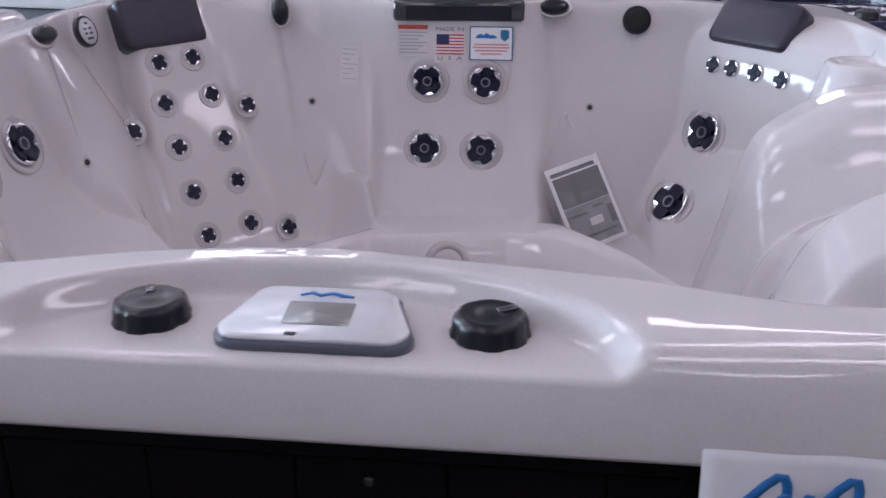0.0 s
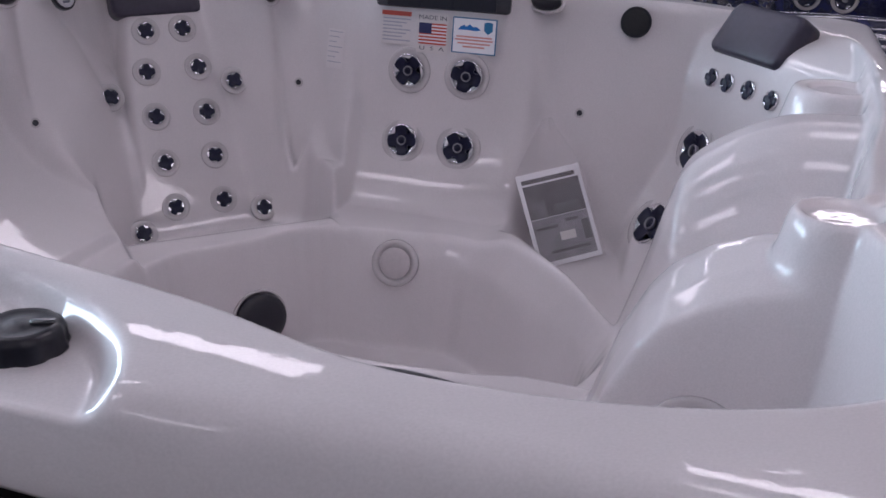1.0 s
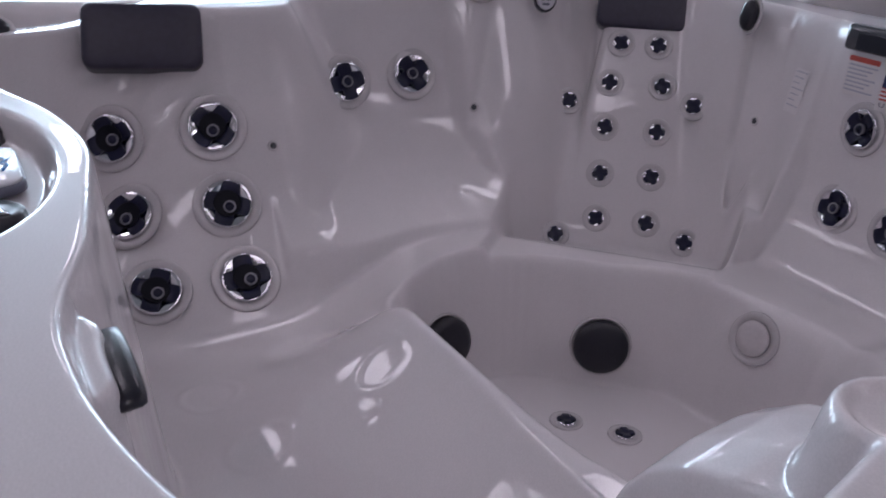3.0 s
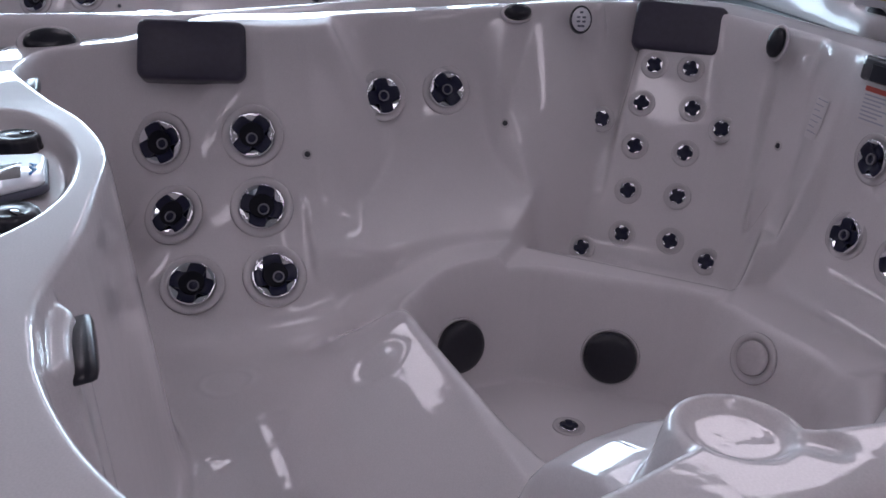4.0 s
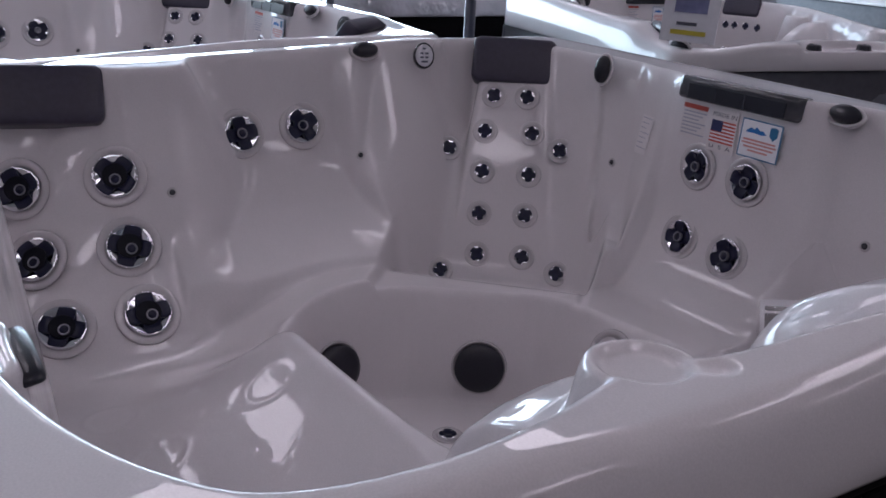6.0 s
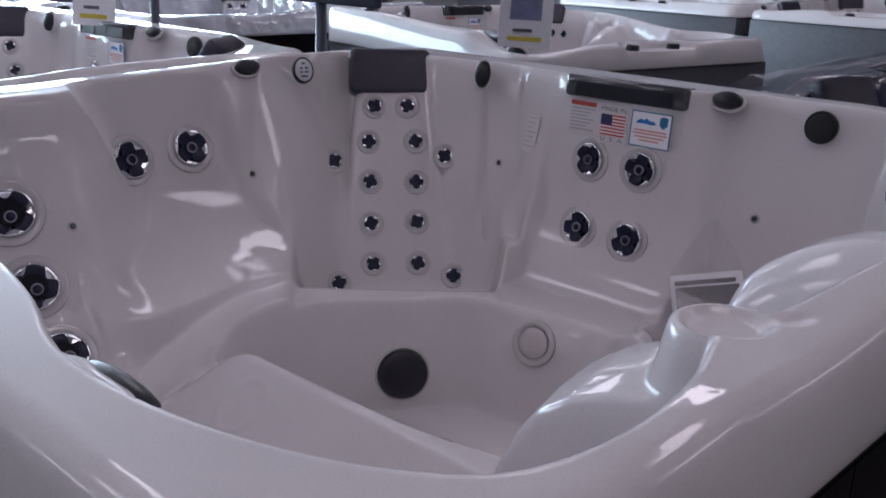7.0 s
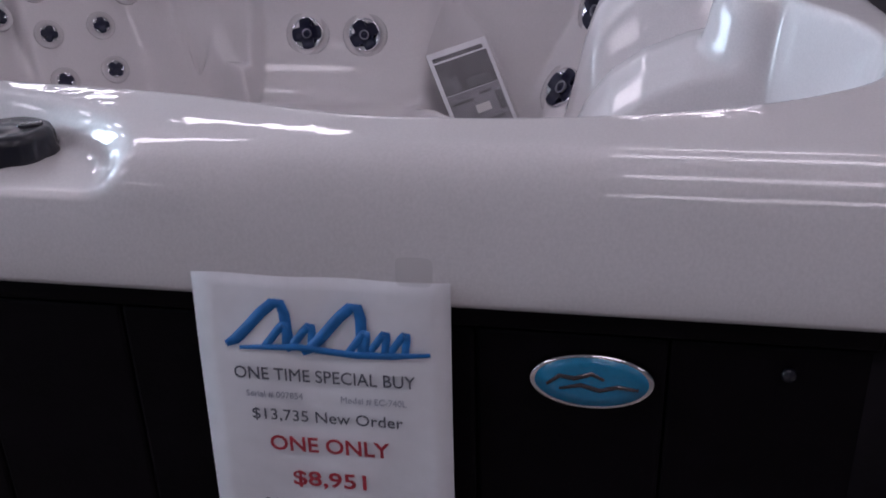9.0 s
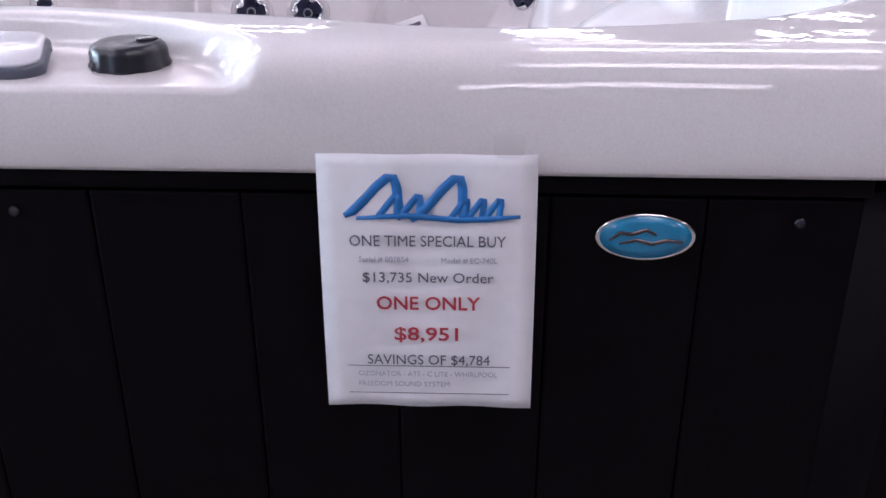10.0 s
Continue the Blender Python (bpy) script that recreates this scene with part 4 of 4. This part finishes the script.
for x, w, y0, y1 in ((-0.55, 0.22, 0.04, 0.40), (0.30, 0.40, 0.06, 0.26), (0.66, 0.12, 0.30, 0.70)):
    part("cover_streak", boxed((W2 * (x - w), H2 * y0, 0.0046), (W2 * (x + w), H2 * y1, 0.005)), PHOTO_MID, bk, flat=True)
for x, y, w in ((-0.45, -0.20, 0.34), (0.10, -0.72, 0.60), (0.35, -0.12, 0.20)):
    part("cover_streak", boxed((W2 * (x - w), H2 * (y - 0.03), 0.0046), (W2 * (x + w), H2 * (y + 0.03), 0.005)), PHOTO, bk, flat=True)
part("cover_label", boxed((-W2 * 0.12, -H2 * 0.52, 0.0046), (W2 * 0.36, -H2 * 0.34, 0.005)), STICKER_CLEAR, bk, flat=True)
part("title_bar", boxed((-W2 * 0.88, H2 * 0.78, 0.004), (W2 * 0.80, H2 * 0.87, 0.0046)), PHOTO, bk, flat=True)
part("cover_mark", boxed((W2 * 0.62, -H2 * 0.60, 0.0046), (W2 * 0.84, -H2 * 0.18, 0.005)), PHOTO, bk, flat=True)
bm = bmesh.new()
rows = []
rng = random.Random(4)
for j in range(15):
    v = j / 14
    rows.append([])
    for i in range(11):
        x = (i / 5 - 1) * W2 * 1.06
        y = -H2 * 1.04 + v * H2 * 3.1
        gather = max(0.0, (v - 0.66) / 0.34)
        x = x * (1 - 0.85 * gather) + 0.035 * gather
        z = 0.010 + 0.004 * rng.random() + 0.014 * gather * math.sin(i * 2.4)
        rows[-1].append(bm.verts.new((x, y, z)))
for a, b in zip(rows, rows[1:]):
    for i in range(10):
        bm.faces.new((a[i], a[i + 1], b[i + 1], b[i]))
part("plastic_bag", bm, FILM, bag, "clear crumpled plastic bag")


# ---- other tubs on show ----
COARSE = shell_mesh(*shell_grid(0.013, 2))
KEEP = {"jet", "pillow", "air_knob", "waterfall_spout", "suction_cover", "speaker", "dial", "air_outlet", "warning_sticker", "emblem_sticker"}


def display_tub(m, label, shell_mat, skirt_mat):
    """A tub like the first, at the pose m."""
    t = tagged(new("hot_tub"), label, "hot tub", "tubs on show")
    me = COARSE.copy()
    me.materials.clear()
    me.materials.append(shell_mat)
    part("shell", me, shell_mat, t)
    for lo, hi in (((X0 + 0.03, 0.03, 0.0), (X1 - 0.03, 0.07, 0.778)), ((X0 + 0.03, Y1 - 0.07, 0.0), (X1 - 0.03, Y1 - 0.03, 0.778)), ((X0 + 0.03, 0.07, 0.0), (X0 + 0.07, Y1 - 0.07, 0.778)), ((X1 - 0.07, 0.07, 0.0), (X1 - 0.03, Y1 - 0.07, 0.778))):
        part("cabinet_panel", boxed(lo, hi, 0.01), skirt_mat, t)
    for child in list(tub.children):
        if child.name.split(".")[0] in KEEP:
            c = child.copy()
            scene.collection.objects.link(c)
            c.parent = t
            for sub in child.children:
                d = sub.copy()
                scene.collection.objects.link(d)
                d.parent = c
    t.matrix_basis = m
    return t


NAVY_ACRYLIC = material("navy_acrylic", (0.012, 0.014, 0.065), 0.25, 0, 0.9, grain=0.5, scale=30, stain=0.4, stain_scale=6, bump=0.35, bump_scale=9, bump_dist=0.01)
display_tub(pose(-2.27, -0.30, 0), "pearl white hot tub on show beside another tub", ACRYLIC, SKIRT)
display_tub(pose(-1.45, 4.25, 0, 0, 0, 80) @ Matrix.Diagonal((0.82, 0.82, 1, 1)), "pearl white hot tub with sale sheet and dark cabinet", ACRYLIC, GREY_BOX)
display_tub(pose(-4.45, 2.47, 0), "white hot tub in shrink wrap with dark cabinet", WRAP, SKIRT)
display_tub(pose(1.08, 2.47, 0), "navy blue hot tub with chrome jets", NAVY_ACRYLIC, GREY_BOX)
display_tub(pose(-4.12, 8.40, 0), "white hot tub with grey boarded cabinet by the wall", ACRYLIC, GREY_BOX)
display_tub(pose(-1.85, 8.40, 0), "white hot tub with grey cabinet by the wall", ACRYLIC, GREY_BOX)

# clear film laid over the navy tub's rim
bm = bmesh.new()
rng = random.Random(9)
rows = []
for j in range(25):
    y = 2.44 + 2.2 * j / 24
    rows.append([bm.verts.new((-0.46 + 0.05 * i, y, 0.80 + 0.165 * math.sin(min(1.0, i / 3) * math.pi / 2) + 0.014 * rng.random() + (0.02 * (i - 4) if i > 4 else 0))) for i in range(8)])
for a, b in zip(rows, rows[1:]):
    for i in range(7):
        bm.faces.new((a[i], a[i + 1], b[i + 1], b[i]))
tagged(part("film_cover", bm, glass("wrap_film", (0.75, 0.75, 0.82), 0.12, 0.42)), "clear crumpled film draped over a tub rim", "plastic film")


# hanging banner sign between the rows
sign = tagged(new("banner_sign"), "long dark banner sign on two thin posts", "sign")
sign.matrix_basis = pose(-2.65, 2.19, 0)
part("panel", boxed((-0.98, -0.02, 1.085), (0.98, 0.02, 1.56), 0.006), SIGN_DARK, sign)
part("print", boxed((-0.35, -0.024, 1.13), (0.93, -0.0202, 1.50)), STICKER_CLEAR, sign, flat=True)
part("print", boxed((-0.95, -0.024, 1.13), (-0.62, -0.0202, 1.50)), SIGN_BLUE, sign, flat=True)
part("print", boxed((-0.61, -0.024, 1.13), (-0.36, -0.0202, 1.50)), STICKER_RED, sign, flat=True)
part("text_bar", boxed((0.30, -0.0262, 1.17), (0.68, -0.0242, 1.19)), STICKER_RED, sign, flat=True)
for x in (-0.60, 0.65):
    part("post", lathe([(0.022, 0.02), (0.022, 1.085)], 14), SIGN_DARK, sign).location = (x, 0, 0)
    part("foot", boxed((x - 0.12, -0.12, 0.0), (x + 0.12, 0.12, 0.02), 0.004), SIGN_DARK, sign)


def sale_sheet(m, label):
    t = tagged(new("sale_sheet"), label, "sale sheet", "sale sheets")
    part("sheet", boxed((-0.11, -0.002, 0.0), (0.11, 0.002, 0.30), 0.0008), PAPER, t, flat=True)
    part("photo", boxed((-0.065, -0.004, 0.115), (0.065, -0.0022, 0.215)), material("print_violet", (0.20, 0.21, 0.36), 0.4, grain=0.3, scale=20), t, flat=True)
    part("emblem", slab([(0.022 * math.cos(a * 0.5236), 0.010 * math.sin(a * 0.5236)) for a in range(12)], 0, 0.0015), BLUE_INK, t, m=pose(0, -0.0022, 0.268, 90, 0, 0))
    part("text_bar", boxed((-0.075, -0.004, 0.232), (0.075, -0.0022, 0.240)), RED_INK, t, flat=True)
    part("text_bar", boxed((-0.05, -0.004, 0.065), (0.03, -0.0022, 0.078)), INK, t, flat=True)
    part("footer", boxed((-0.07, -0.004, 0.028), (0.07, -0.0022, 0.046)), YELLOW, t, flat=True)
    t.matrix_basis = m
    return t


sale_sheet(pose(-1.73, 3.12, 0.895, -6, 0, 25) @ Matrix.Diagonal((1.1, 1.1, 1.05, 1)), "white sale sheet with violet photo on a tub")
sale_sheet(pose(-2.74, 1.62, 0.96, -6, 0, 20), "white sale sheet with yellow footer on a tub rim")
